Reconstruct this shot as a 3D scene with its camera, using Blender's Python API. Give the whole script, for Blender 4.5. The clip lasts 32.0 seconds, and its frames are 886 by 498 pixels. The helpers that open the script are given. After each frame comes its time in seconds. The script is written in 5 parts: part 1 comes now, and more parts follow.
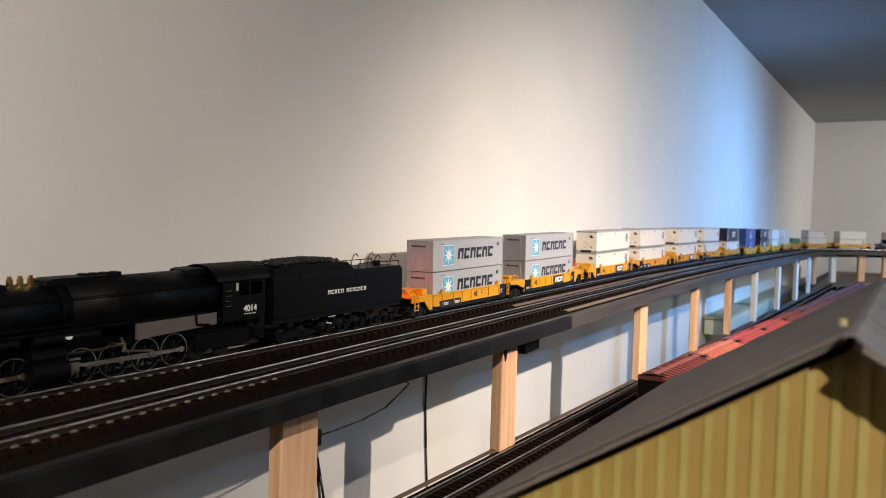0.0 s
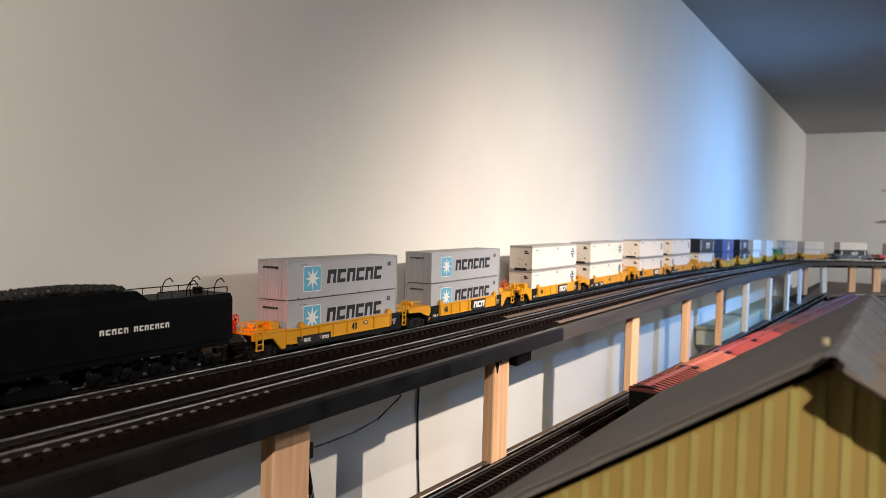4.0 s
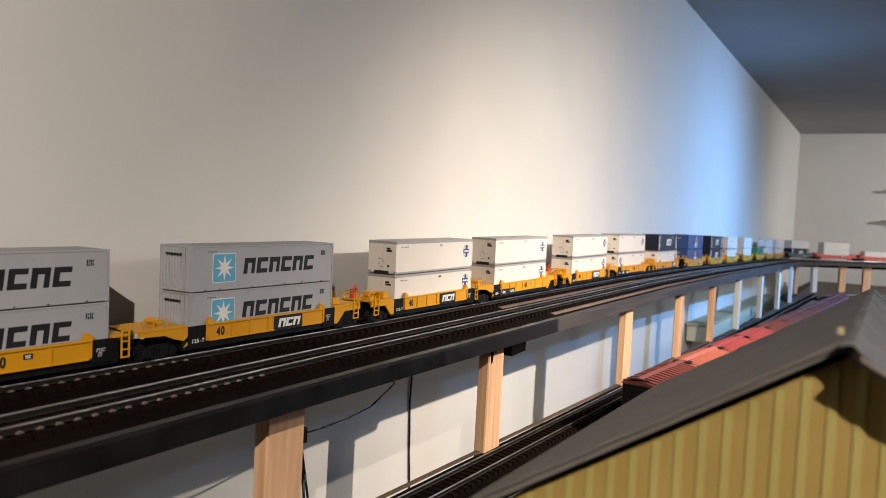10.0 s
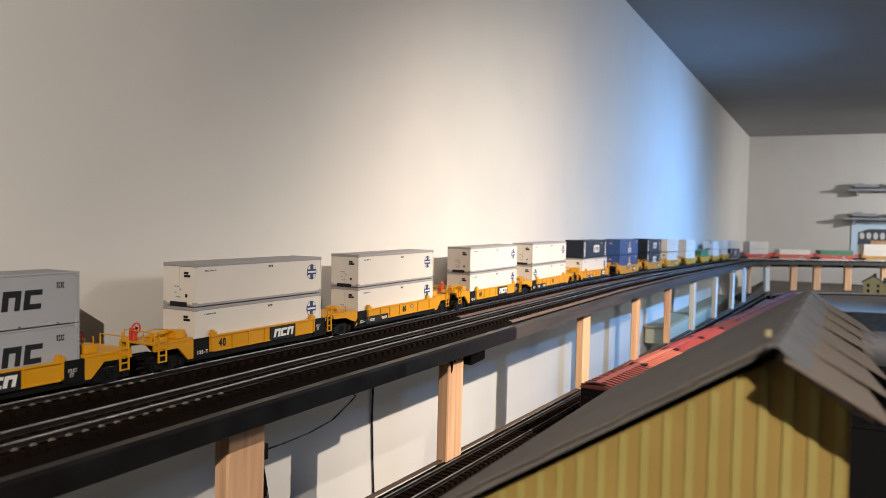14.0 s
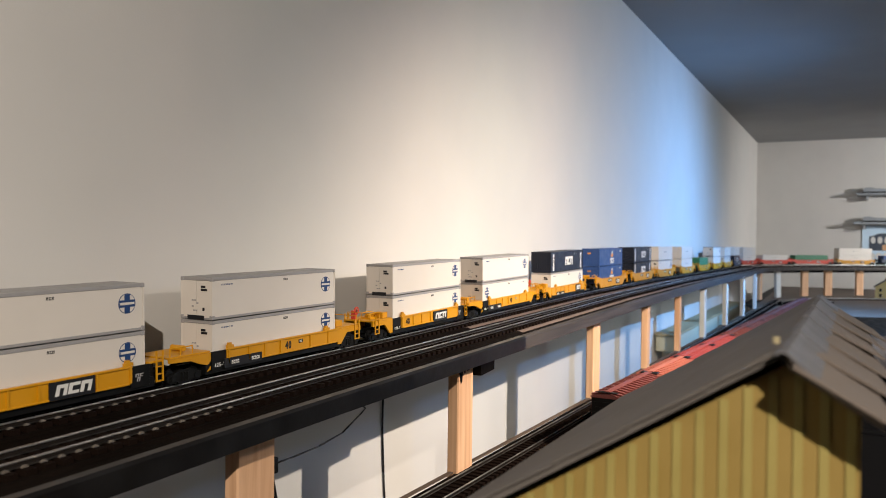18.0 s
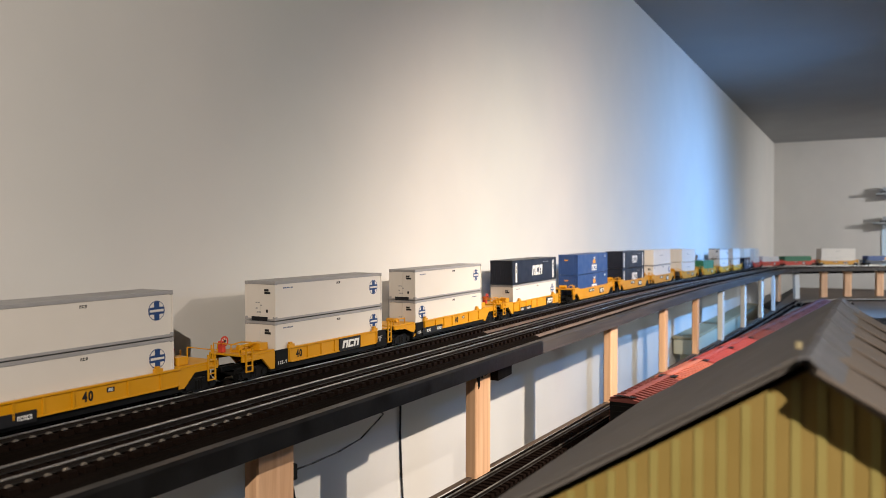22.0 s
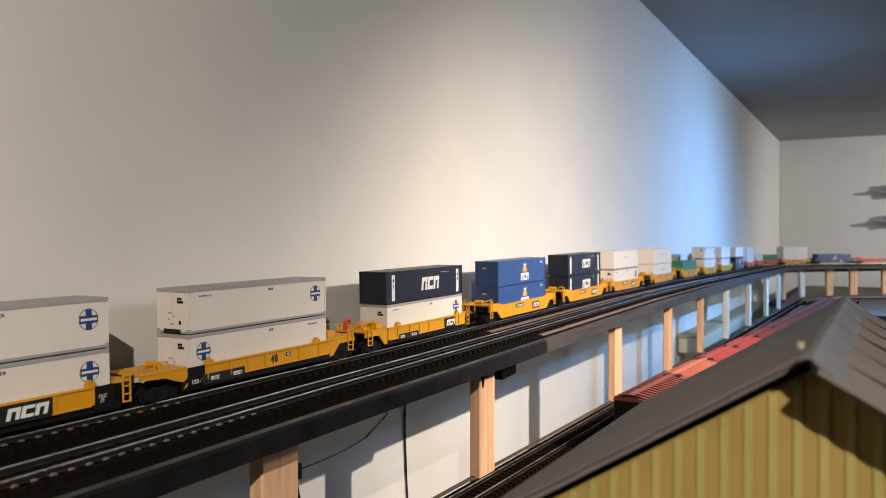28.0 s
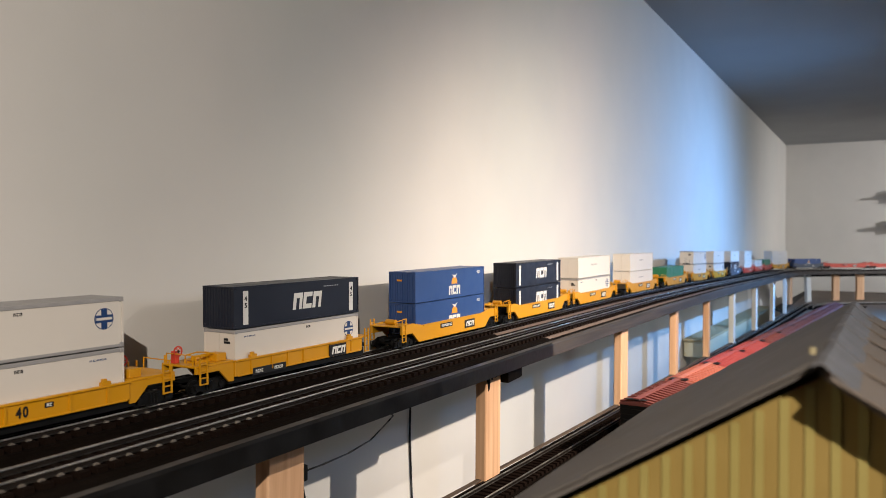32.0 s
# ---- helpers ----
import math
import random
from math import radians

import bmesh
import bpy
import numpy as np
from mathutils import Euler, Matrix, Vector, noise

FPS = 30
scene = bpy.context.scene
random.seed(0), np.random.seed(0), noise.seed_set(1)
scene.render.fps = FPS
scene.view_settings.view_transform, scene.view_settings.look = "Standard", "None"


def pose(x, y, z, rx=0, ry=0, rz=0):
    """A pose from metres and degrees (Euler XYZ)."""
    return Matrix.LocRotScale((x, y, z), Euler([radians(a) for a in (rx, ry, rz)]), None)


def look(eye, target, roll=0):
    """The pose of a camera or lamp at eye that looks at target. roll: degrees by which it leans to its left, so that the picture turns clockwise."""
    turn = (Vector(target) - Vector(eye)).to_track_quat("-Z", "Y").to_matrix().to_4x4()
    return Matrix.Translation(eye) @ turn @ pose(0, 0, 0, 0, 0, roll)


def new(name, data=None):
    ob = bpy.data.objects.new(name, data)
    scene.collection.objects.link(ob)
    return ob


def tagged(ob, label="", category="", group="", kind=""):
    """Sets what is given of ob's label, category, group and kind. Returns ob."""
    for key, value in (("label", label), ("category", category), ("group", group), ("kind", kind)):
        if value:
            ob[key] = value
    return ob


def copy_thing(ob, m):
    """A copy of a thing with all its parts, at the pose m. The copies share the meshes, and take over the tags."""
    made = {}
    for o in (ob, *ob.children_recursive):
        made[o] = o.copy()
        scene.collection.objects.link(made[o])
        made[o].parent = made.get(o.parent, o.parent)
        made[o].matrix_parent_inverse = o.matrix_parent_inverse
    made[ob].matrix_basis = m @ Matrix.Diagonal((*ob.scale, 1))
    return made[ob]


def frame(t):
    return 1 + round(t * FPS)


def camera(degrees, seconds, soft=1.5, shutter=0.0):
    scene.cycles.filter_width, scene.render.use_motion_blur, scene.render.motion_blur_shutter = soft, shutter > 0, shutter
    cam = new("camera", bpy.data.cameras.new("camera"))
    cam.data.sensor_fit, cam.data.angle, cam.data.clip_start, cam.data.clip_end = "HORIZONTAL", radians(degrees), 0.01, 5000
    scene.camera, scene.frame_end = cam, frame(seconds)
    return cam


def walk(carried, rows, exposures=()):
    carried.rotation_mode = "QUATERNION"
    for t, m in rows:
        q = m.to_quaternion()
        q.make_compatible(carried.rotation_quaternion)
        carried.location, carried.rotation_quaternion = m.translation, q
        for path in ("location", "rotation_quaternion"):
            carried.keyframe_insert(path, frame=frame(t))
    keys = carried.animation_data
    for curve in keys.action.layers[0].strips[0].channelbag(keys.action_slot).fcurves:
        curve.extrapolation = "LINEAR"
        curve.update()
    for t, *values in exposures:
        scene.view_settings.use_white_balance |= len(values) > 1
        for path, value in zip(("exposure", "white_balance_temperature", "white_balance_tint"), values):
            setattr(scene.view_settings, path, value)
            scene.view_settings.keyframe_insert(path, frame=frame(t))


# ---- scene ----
# ---- camera ----
cam = camera(58.54, 32.0, soft=0.75)
cam.data.dof.use_dof = True
cam.data.dof.focus_distance = 1.1
cam.data.dof.aperture_fstop = 9.0


def view(yaw, pitch, roll, x, y, z):
    a, b = radians(yaw), radians(pitch)
    ahead = Vector((math.cos(a) * math.cos(b), -math.sin(a) * math.cos(b), math.sin(b)))
    eye = Vector((x, y, z))
    return look(eye, eye + ahead, roll)


walk(cam, [
    (0, view(-30.729, -2.352, 1.562, 0.0074, 0.0022, 1.4997)),
    (0.5, view(-30.583, -2.294, 1.568, 0.0071, 0.0038, 1.5000)),
    (1, view(-30.516, -2.189, 1.543, 0.0043, 0.0009, 1.5024)),
    (1.5, view(-30.501, -2.080, 1.523, 0.0035, -0.0000, 1.5034)),
    (2, view(-30.497, -1.963, 1.510, 0.0035, -0.0007, 1.5039)),
    (2.5, view(-30.442, -1.861, 1.500, 0.0046, -0.0013, 1.5037)),
    (3, view(-30.359, -1.773, 1.549, 0.0030, -0.0022, 1.5040)),
    (3.5, view(-30.302, -1.720, 1.612, 0.0038, -0.0020, 1.5042)),
    (5.5, view(-30.052, -1.559, 2.046, 0.0005, -0.0009, 1.5065)),
    (6, view(-29.983, -1.640, 2.238, 0.0008, -0.0013, 1.5065)),
    (6.5, view(-29.878, -1.868, 2.470, 0.0016, -0.0015, 1.5049)),
    (7, view(-29.758, -2.127, 2.693, 0.0074, 0.0035, 1.4980)),
    (7.5, view(-29.661, -2.412, 2.909, 0.0090, 0.0096, 1.4943)),
    (8, view(-29.683, -2.588, 3.060, 0.0085, 0.0099, 1.4956)),
    (8.5, view(-29.740, -2.584, 3.137, 0.0070, 0.0080, 1.4971)),
    (9, view(-29.766, -2.485, 3.131, 0.0064, 0.0072, 1.4977)),
    (9.5, view(-29.743, -2.321, 3.094, 0.0060, 0.0086, 1.4976)),
    (10, view(-29.598, -2.244, 3.061, 0.0048, 0.0096, 1.4984)),
    (10.5, view(-29.188, -2.184, 2.879, 0.0028, 0.0040, 1.5004)),
    (11, view(-28.468, -2.235, 2.708, 0.0020, 0.0048, 1.4991)),
    (11.5, view(-27.565, -2.383, 2.402, 0.0021, 0.0039, 1.4996)),
    (12, view(-26.978, -2.351, 2.094, 0.0007, 0.0012, 1.4991)),
    (12.5, view(-26.672, -2.237, 1.829, 0.0012, 0.0003, 1.4989)),
    (13, view(-26.652, -2.023, 1.686, 0.0000, 0.0000, 1.5000)),
    (13.5, view(-26.749, -1.740, 1.585, -0.0017, -0.0015, 1.5014)),
    (14, view(-26.812, -1.477, 1.557, -0.0039, -0.0028, 1.5030)),
    (14.5, view(-26.849, -1.216, 1.435, -0.0039, -0.0045, 1.5036)),
    (16.5, view(-27.024, -0.823, 1.117, -0.0042, -0.0063, 1.5057)),
    (17, view(-27.165, -0.778, 0.990, -0.0047, -0.0053, 1.5048)),
    (17.5, view(-27.328, -0.754, 0.873, -0.0035, -0.0038, 1.5035)),
    (18, view(-27.476, -0.709, 0.701, -0.0029, -0.0046, 1.5032)),
    (18.5, view(-27.578, -0.658, 0.605, -0.0026, -0.0057, 1.5040)),
    (19, view(-27.678, -0.623, 0.607, -0.0044, -0.0061, 1.5047)),
    (19.5, view(-27.800, -0.583, 0.548, -0.0055, -0.0056, 1.5058)),
    (20, view(-27.967, -0.500, 0.455, -0.0036, -0.0032, 1.5044)),
    (20.5, view(-28.214, -0.472, 0.340, -0.0022, -0.0038, 1.5035)),
    (21, view(-28.386, -0.453, 0.240, -0.0045, -0.0038, 1.5050)),
    (21.5, view(-28.510, -0.431, 0.178, -0.0035, -0.0039, 1.5049)),
    (22, view(-28.577, -0.417, 0.124, -0.0039, -0.0033, 1.5049)),
    (22.5, view(-28.617, -0.419, 0.041, -0.0020, -0.0025, 1.5038)),
    (23, view(-28.643, -0.407, -0.008, -0.0015, -0.0027, 1.5034)),
    (23.5, view(-28.608, -0.384, 0.054, -0.0042, -0.0040, 1.5050)),
    (24, view(-28.549, -0.330, 0.125, -0.0043, -0.0042, 1.5057)),
    (24.5, view(-28.498, -0.307, 0.117, -0.0056, -0.0051, 1.5066)),
    (25, view(-28.469, -0.296, 0.037, -0.0020, -0.0030, 1.5035)),
    (25.5, view(-28.588, -0.429, -0.071, -0.0007, -0.0055, 1.5027)),
    (27.5, view(-28.849, -0.486, -0.064, -0.0020, -0.0048, 1.5049)),
    (28, view(-28.912, -0.500, -0.022, -0.0043, -0.0049, 1.5058)),
    (28.5, view(-28.989, -0.496, -0.032, -0.0028, -0.0046, 1.5057)),
    (29, view(-29.028, -0.478, 0.044, -0.0023, -0.0045, 1.5058)),
    (29.5, view(-29.079, -0.493, 0.088, -0.0024, -0.0041, 1.5059)),
    (30, view(-29.140, -0.517, 0.168, -0.0033, -0.0035, 1.5060)),
    (30.5, view(-29.182, -0.536, 0.250, -0.0037, -0.0035, 1.5061)),
    (31, view(-29.202, -0.496, 0.290, -0.0028, -0.0028, 1.5061)),
    (31.5, view(-29.242, -0.414, 0.344, -0.0034, -0.0025, 1.5060)),
    (32, view(-29.279, -0.344, 0.343, -0.0048, -0.0022, 1.5062)),
], exposures=[(0, 0.0), (32, 0.0)])

# ---- light: hanging lamps on the aisle side, seen only by what they light, and two added fills ----
world = bpy.data.worlds.new("world")
world.use_nodes = True
world.node_tree.nodes["Background"].inputs[0].default_value = (0.62, 0.74, 1.0, 1)
world.node_tree.nodes["Background"].inputs[1].default_value = 0.05
scene.world = world


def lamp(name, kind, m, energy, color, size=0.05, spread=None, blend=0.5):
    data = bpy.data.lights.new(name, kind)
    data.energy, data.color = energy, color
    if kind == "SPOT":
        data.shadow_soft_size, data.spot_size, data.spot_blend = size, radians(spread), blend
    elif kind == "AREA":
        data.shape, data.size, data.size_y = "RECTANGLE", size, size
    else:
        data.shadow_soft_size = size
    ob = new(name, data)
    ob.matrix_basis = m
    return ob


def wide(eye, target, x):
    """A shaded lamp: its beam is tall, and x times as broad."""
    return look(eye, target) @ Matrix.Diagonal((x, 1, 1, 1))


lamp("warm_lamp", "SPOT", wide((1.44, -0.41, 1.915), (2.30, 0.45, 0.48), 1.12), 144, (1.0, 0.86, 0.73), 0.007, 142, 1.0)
# soft fill added to lift the upper wall
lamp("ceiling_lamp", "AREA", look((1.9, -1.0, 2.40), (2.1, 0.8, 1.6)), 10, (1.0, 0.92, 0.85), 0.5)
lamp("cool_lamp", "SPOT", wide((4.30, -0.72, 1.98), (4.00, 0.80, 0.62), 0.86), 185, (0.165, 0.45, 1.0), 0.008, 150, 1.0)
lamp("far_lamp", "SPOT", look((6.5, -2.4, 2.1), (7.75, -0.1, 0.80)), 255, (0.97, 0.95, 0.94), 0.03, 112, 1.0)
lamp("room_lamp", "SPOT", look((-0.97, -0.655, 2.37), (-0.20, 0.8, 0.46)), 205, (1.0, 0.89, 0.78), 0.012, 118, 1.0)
# cool ambient fill added for the far half of the room
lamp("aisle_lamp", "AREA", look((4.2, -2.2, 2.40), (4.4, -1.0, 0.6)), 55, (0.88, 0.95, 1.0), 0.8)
# ---- materials ----
def mat(name, color, rough=0.6, metal=0.0, vary=0.12, scale=60.0, bump=0.0, bscale=400.0, fine=0.0, coat=0.0, island=0.0, spec=None):
    """A painted or raw surface: two scales of tone, roughness that follows them, and fine relief."""
    m = bpy.data.materials.new(name)
    m.use_nodes = True
    nt = m.node_tree
    b = nt.nodes["Principled BSDF"]
    b.inputs["Metallic"].default_value = metal
    b.inputs["Coat Weight"].default_value = coat
    b.inputs["Specular IOR Level"].default_value = spec if spec is not None else (0.3 if max(color) < 0.03 else 0.5)
    tc = nt.nodes.new("ShaderNodeTexCoord")
    n1 = nt.nodes.new("ShaderNodeTexNoise")
    n1.inputs["Scale"].default_value, n1.inputs["Detail"].default_value = scale, 6
    n2 = nt.nodes.new("ShaderNodeTexNoise")
    n2.inputs["Scale"].default_value, n2.inputs["Detail"].default_value = scale * 0.13, 3
    nt.links.new(tc.outputs["Object"], n1.inputs["Vector"])
    nt.links.new(tc.outputs["Object"], n2.inputs["Vector"])
    add = nt.nodes.new("ShaderNodeMath")
    add.operation = "ADD"
    nt.links.new(n1.outputs[0], add.inputs[0])
    nt.links.new(n2.outputs[0], add.inputs[1])
    src = add
    if island:
        info = nt.nodes.new("ShaderNodeObjectInfo")
        geo = nt.nodes.new("ShaderNodeNewGeometry")
        for out in (info.outputs["Random"], geo.outputs["Random Per Island"]):
            k = nt.nodes.new("ShaderNodeMath")
            k.operation = "MULTIPLY_ADD"
            k.inputs[1].default_value = island
            nt.links.new(out, k.inputs[0])
            nt.links.new(src.outputs[0], k.inputs[2])
            src = k
    ramp = nt.nodes.new("ShaderNodeMapRange")
    ramp.inputs["From Min"].default_value, ramp.inputs["From Max"].default_value = 0.6, 1.4 + 2 * island
    ramp.inputs["To Min"].default_value, ramp.inputs["To Max"].default_value = 1 - vary, 1 + vary
    nt.links.new(src.outputs[0], ramp.inputs["Value"])
    mul = nt.nodes.new("ShaderNodeVectorMath")
    mul.operation = "SCALE"
    mul.inputs[0].default_value = color
    nt.links.new(ramp.outputs[0], mul.inputs["Scale"])
    nt.links.new(mul.outputs[0], b.inputs["Base Color"])
    rr = nt.nodes.new("ShaderNodeMapRange")
    rr.inputs["From Min"].default_value, rr.inputs["From Max"].default_value = 0.35, 0.65
    rr.inputs["To Min"].default_value, rr.inputs["To Max"].default_value = max(0.04, rough - 0.08), min(1, rough + 0.08)
    nt.links.new(n1.outputs[0], rr.inputs["Value"])
    nt.links.new(rr.outputs[0], b.inputs["Roughness"])
    if bump:
        n3 = nt.nodes.new("ShaderNodeTexNoise")
        n3.inputs["Scale"].default_value, n3.inputs["Detail"].default_value = bscale, 4
        nt.links.new(tc.outputs["Object"], n3.inputs["Vector"])
        bp = nt.nodes.new("ShaderNodeBump")
        bp.inputs["Strength"].default_value, bp.inputs["Distance"].default_value = bump, 0.001
        nt.links.new(n3.outputs[0], bp.inputs["Height"])
        nt.links.new(bp.outputs[0], b.inputs["Normal"])
    return m


def wood(name, a, c, rough=0.6, stretch=(60, 60, 3)):
    """Planed softwood: long grain, a few darker streaks."""
    m = bpy.data.materials.new(name)
    m.use_nodes = True
    nt = m.node_tree
    b = nt.nodes["Principled BSDF"]
    b.inputs["Roughness"].default_value = rough
    tc = nt.nodes.new("ShaderNodeTexCoord")
    info = nt.nodes.new("ShaderNodeObjectInfo")
    mp = nt.nodes.new("ShaderNodeMapping")
    mp.inputs["Scale"].default_value = stretch
    off = nt.nodes.new("ShaderNodeVectorMath")
    off.operation = "SCALE"
    off.inputs[0].default_value = (7, 5, 3)
    nt.links.new(info.outputs["Random"], off.inputs["Scale"])
    nt.links.new(off.outputs[0], mp.inputs["Location"])
    nt.links.new(tc.outputs["Object"], mp.inputs["Vector"])
    n = nt.nodes.new("ShaderNodeTexNoise")
    n.inputs["Scale"].default_value, n.inputs["Detail"].default_value, n.inputs["Distortion"].default_value = 1.0, 5, 0.7
    nt.links.new(mp.outputs[0], n.inputs["Vector"])
    r = nt.nodes.new("ShaderNodeValToRGB")
    r.color_ramp.elements[0].position, r.color_ramp.elements[0].color = 0.36, (*a, 1)
    r.color_ramp.elements[1].position, r.color_ramp.elements[1].color = 0.62, (*c, 1)
    nt.links.new(n.outputs[0], r.inputs[0])
    nt.links.new(r.outputs[0], b.inputs["Base Color"])
    bp = nt.nodes.new("ShaderNodeBump")
    bp.inputs["Strength"].default_value, bp.inputs["Distance"].default_value = 0.3, 0.0006
    nt.links.new(n.outputs[0], bp.inputs["Height"])
    nt.links.new(bp.outputs[0], b.inputs["Normal"])
    return m


WALL = mat("wall_paint", (0.60, 0.58, 0.54), 0.85, vary=0.055, scale=6, bump=0.12, bscale=260)
nt = WALL.node_tree
tc = nt.nodes.new("ShaderNodeTexCoord")
mp = nt.nodes.new("ShaderNodeMapping")
mp.inputs["Scale"].default_value = (1.5, 1.5, 0.22)
nz = nt.nodes.new("ShaderNodeTexNoise")
nz.inputs["Scale"].default_value, nz.inputs["Detail"].default_value = 1.0, 4
rp = nt.nodes.new("ShaderNodeValToRGB")
rp.color_ramp.elements[0].position, rp.color_ramp.elements[0].color = 0.38, (0.578, 0.574, 0.540, 1)
rp.color_ramp.elements[1].position, rp.color_ramp.elements[1].color = 0.62, (0.616, 0.588, 0.552, 1)
nt.links.new(tc.outputs["Object"], mp.inputs["Vector"])
nt.links.new(mp.outputs[0], nz.inputs["Vector"])
nt.links.new(nz.outputs[0], rp.inputs[0])
for node in list(nt.nodes):
    if node.bl_idname == "ShaderNodeVectorMath":
        nt.links.new(rp.outputs[0], node.inputs[0])   # random upright bands, greener and pinker, in the wall colour
# ceiling colour set well below the walls' to offset the lamplight on it
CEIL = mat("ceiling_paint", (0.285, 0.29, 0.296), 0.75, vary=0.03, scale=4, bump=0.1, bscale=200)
# unseen floor, its colour raised to bounce light up to the ceiling
FLOOR = mat("floor_carpet", (0.34, 0.32, 0.30), 0.95, vary=0.2, scale=40, bump=0.4)
BLACK = mat("black_paint", (0.0034, 0.0027, 0.0022), 0.5, vary=0.35, scale=30, bump=0.25, bscale=120, spec=0.05)
CORK = mat("cork", (0.135, 0.094, 0.074), 0.85, vary=0.25, scale=90, bump=0.6, bscale=500)
OFFWHITE = mat("post_white", (0.62, 0.62, 0.58), 0.6, vary=0.08, scale=20)
ROADBED = mat("roadbed", (0.0062, 0.0042, 0.0031), 0.9, vary=0.5, scale=80, bump=0.6, bscale=500, spec=0.03)
TIE = mat("tie_wood", (0.0085, 0.0050, 0.0036), 0.75, vary=0.35, scale=150, bump=0.4, bscale=900, island=0.3, spec=0.03)
RAILWEB = mat("rail_side", (0.012, 0.009, 0.007), 0.6, vary=0.3, scale=60, spec=0.1)
FOOTM = mat("rail_foot_metal", (0.20, 0.185, 0.17), 0.42, 1.0, vary=0.25, scale=60)
RAIL = mat("rail_metal", (0.45, 0.43, 0.40), 0.40, 1.0, vary=0.2, scale=40)
SPIKE = mat("spike_metal", (0.62, 0.54, 0.45), 0.5, 1.0, vary=0.15)
PINE = wood("pine", (0.54, 0.295, 0.155), (0.71, 0.44, 0.255), 0.6)
YELLOW = mat("yellow_paint", (0.56, 0.255, 0.003), 0.42, vary=0.06, scale=50, bump=0.05)
DARK = mat("dark_plastic", (0.005, 0.005, 0.005), 0.5, vary=0.3, scale=80, spec=0.18)
REDP = mat("red_paint", (0.55, 0.05, 0.025), 0.45)
GREY = mat("container_grey", (0.33, 0.335, 0.35), 0.45, vary=0.05, scale=30, bump=0.04)
GREYTOP = mat("container_roof_grey", (0.24, 0.24, 0.245), 0.55, vary=0.08, scale=30)
PINK = mat("container_end_red", (0.42, 0.24, 0.23), 0.5, vary=0.06, scale=30)
CREAM = mat("container_white", (0.65, 0.60, 0.535), 0.45, vary=0.03, scale=25, bump=0.03)
RAILGREY = mat("container_rail_grey", (0.30, 0.29, 0.285), 0.5, vary=0.08)
NAVY = mat("container_navy", (0.012, 0.015, 0.026), 0.42, vary=0.15, scale=40)
BLUE = mat("container_blue", (0.022, 0.062, 0.20), 0.42, vary=0.08, scale=40)
SKYB = mat("mark_blue", (0.10, 0.34, 0.50), 0.5, vary=0.03)
SFB = mat("mark_deep_blue", (0.007, 0.040, 0.145), 0.5, vary=0.03)
INK = mat("mark_black", (0.012, 0.012, 0.014), 0.5, vary=0.05)
WHITE = mat("mark_white", (0.66, 0.65, 0.62), 0.5, vary=0.03)
ORANGE = mat("mark_orange", (0.75, 0.30, 0.02), 0.5, vary=0.03)
ENGINE = mat("engine_black", (0.0022, 0.0022, 0.0026), 0.50, vary=0.25, scale=60, bump=0.05, spec=0.08)
STEEL = mat("rod_steel", (0.58, 0.52, 0.43), 0.35, 1.0, vary=0.1)
FIREBOX = mat("firebox_grey", (0.085, 0.072, 0.062), 0.55, vary=0.1)
COAL = mat("coal", (0.01, 0.01, 0.01), 0.55, vary=0.5, scale=200)
BRASS = mat("brass", (0.75, 0.52, 0.20), 0.25, 1.0, vary=0.1)
CABGREEN = mat("cab_green", (0.16, 0.24, 0.06), 0.6)
OXIDE = mat("boxcar_red", (0.17, 0.042, 0.034), 0.6, vary=0.12, scale=60)
OXIDE2 = mat("boxcar_bright_red", (0.40, 0.125, 0.085), 0.6, vary=0.12, scale=60)
CRIMSON = mat("boxcar_crimson", (0.33, 0.058, 0.056), 0.6, vary=0.12, scale=60)
PURPLE = mat("boxcar_maroon", (0.13, 0.052, 0.062), 0.6, vary=0.12, scale=60)
GREENC = mat("container_green", (0.02, 0.16, 0.075), 0.5, vary=0.08)
SHINGLE = mat("roof_grey", (0.115, 0.102, 0.090), 0.75, vary=0.2, scale=50, bump=0.3, bscale=300)
CAP = mat("ridge_metal", (0.125, 0.122, 0.128), 0.6, vary=0.1, scale=50)
OLIVE = mat("siding_yellow", (0.30, 0.205, 0.052), 0.6, vary=0.1, scale=40, bump=0.1)
PALEY = mat("house_yellow", (0.60, 0.50, 0.24), 0.6, vary=0.05)
SLATE = mat("slate_blue", (0.06, 0.075, 0.10), 0.6, vary=0.2)
PALEG = mat("pale_green_paint", (0.50, 0.49, 0.36), 0.6, vary=0.08, scale=12)
LIDG = mat("olive_tan_paint", (0.34, 0.29, 0.17), 0.7, vary=0.15, scale=12)
ROOFBLACK = mat("black_slate", (0.014, 0.014, 0.016), 0.8, vary=0.3, scale=60, spec=0.15)
WIRE = mat("wire_black", (0.01, 0.01, 0.01), 0.4)
GLASSD = mat("window_dark", (0.02, 0.022, 0.025), 0.15)
SHELFM = mat("shelf_grey", (0.30, 0.32, 0.34), 0.5, vary=0.08)
POSTERB = mat("poster_blue", (0.58, 0.74, 0.88), 0.5, vary=0.03)

BATTEN = mat("batten_yellow", (0.34, 0.275, 0.080), 0.6, vary=0.1, scale=40, bump=0.1)

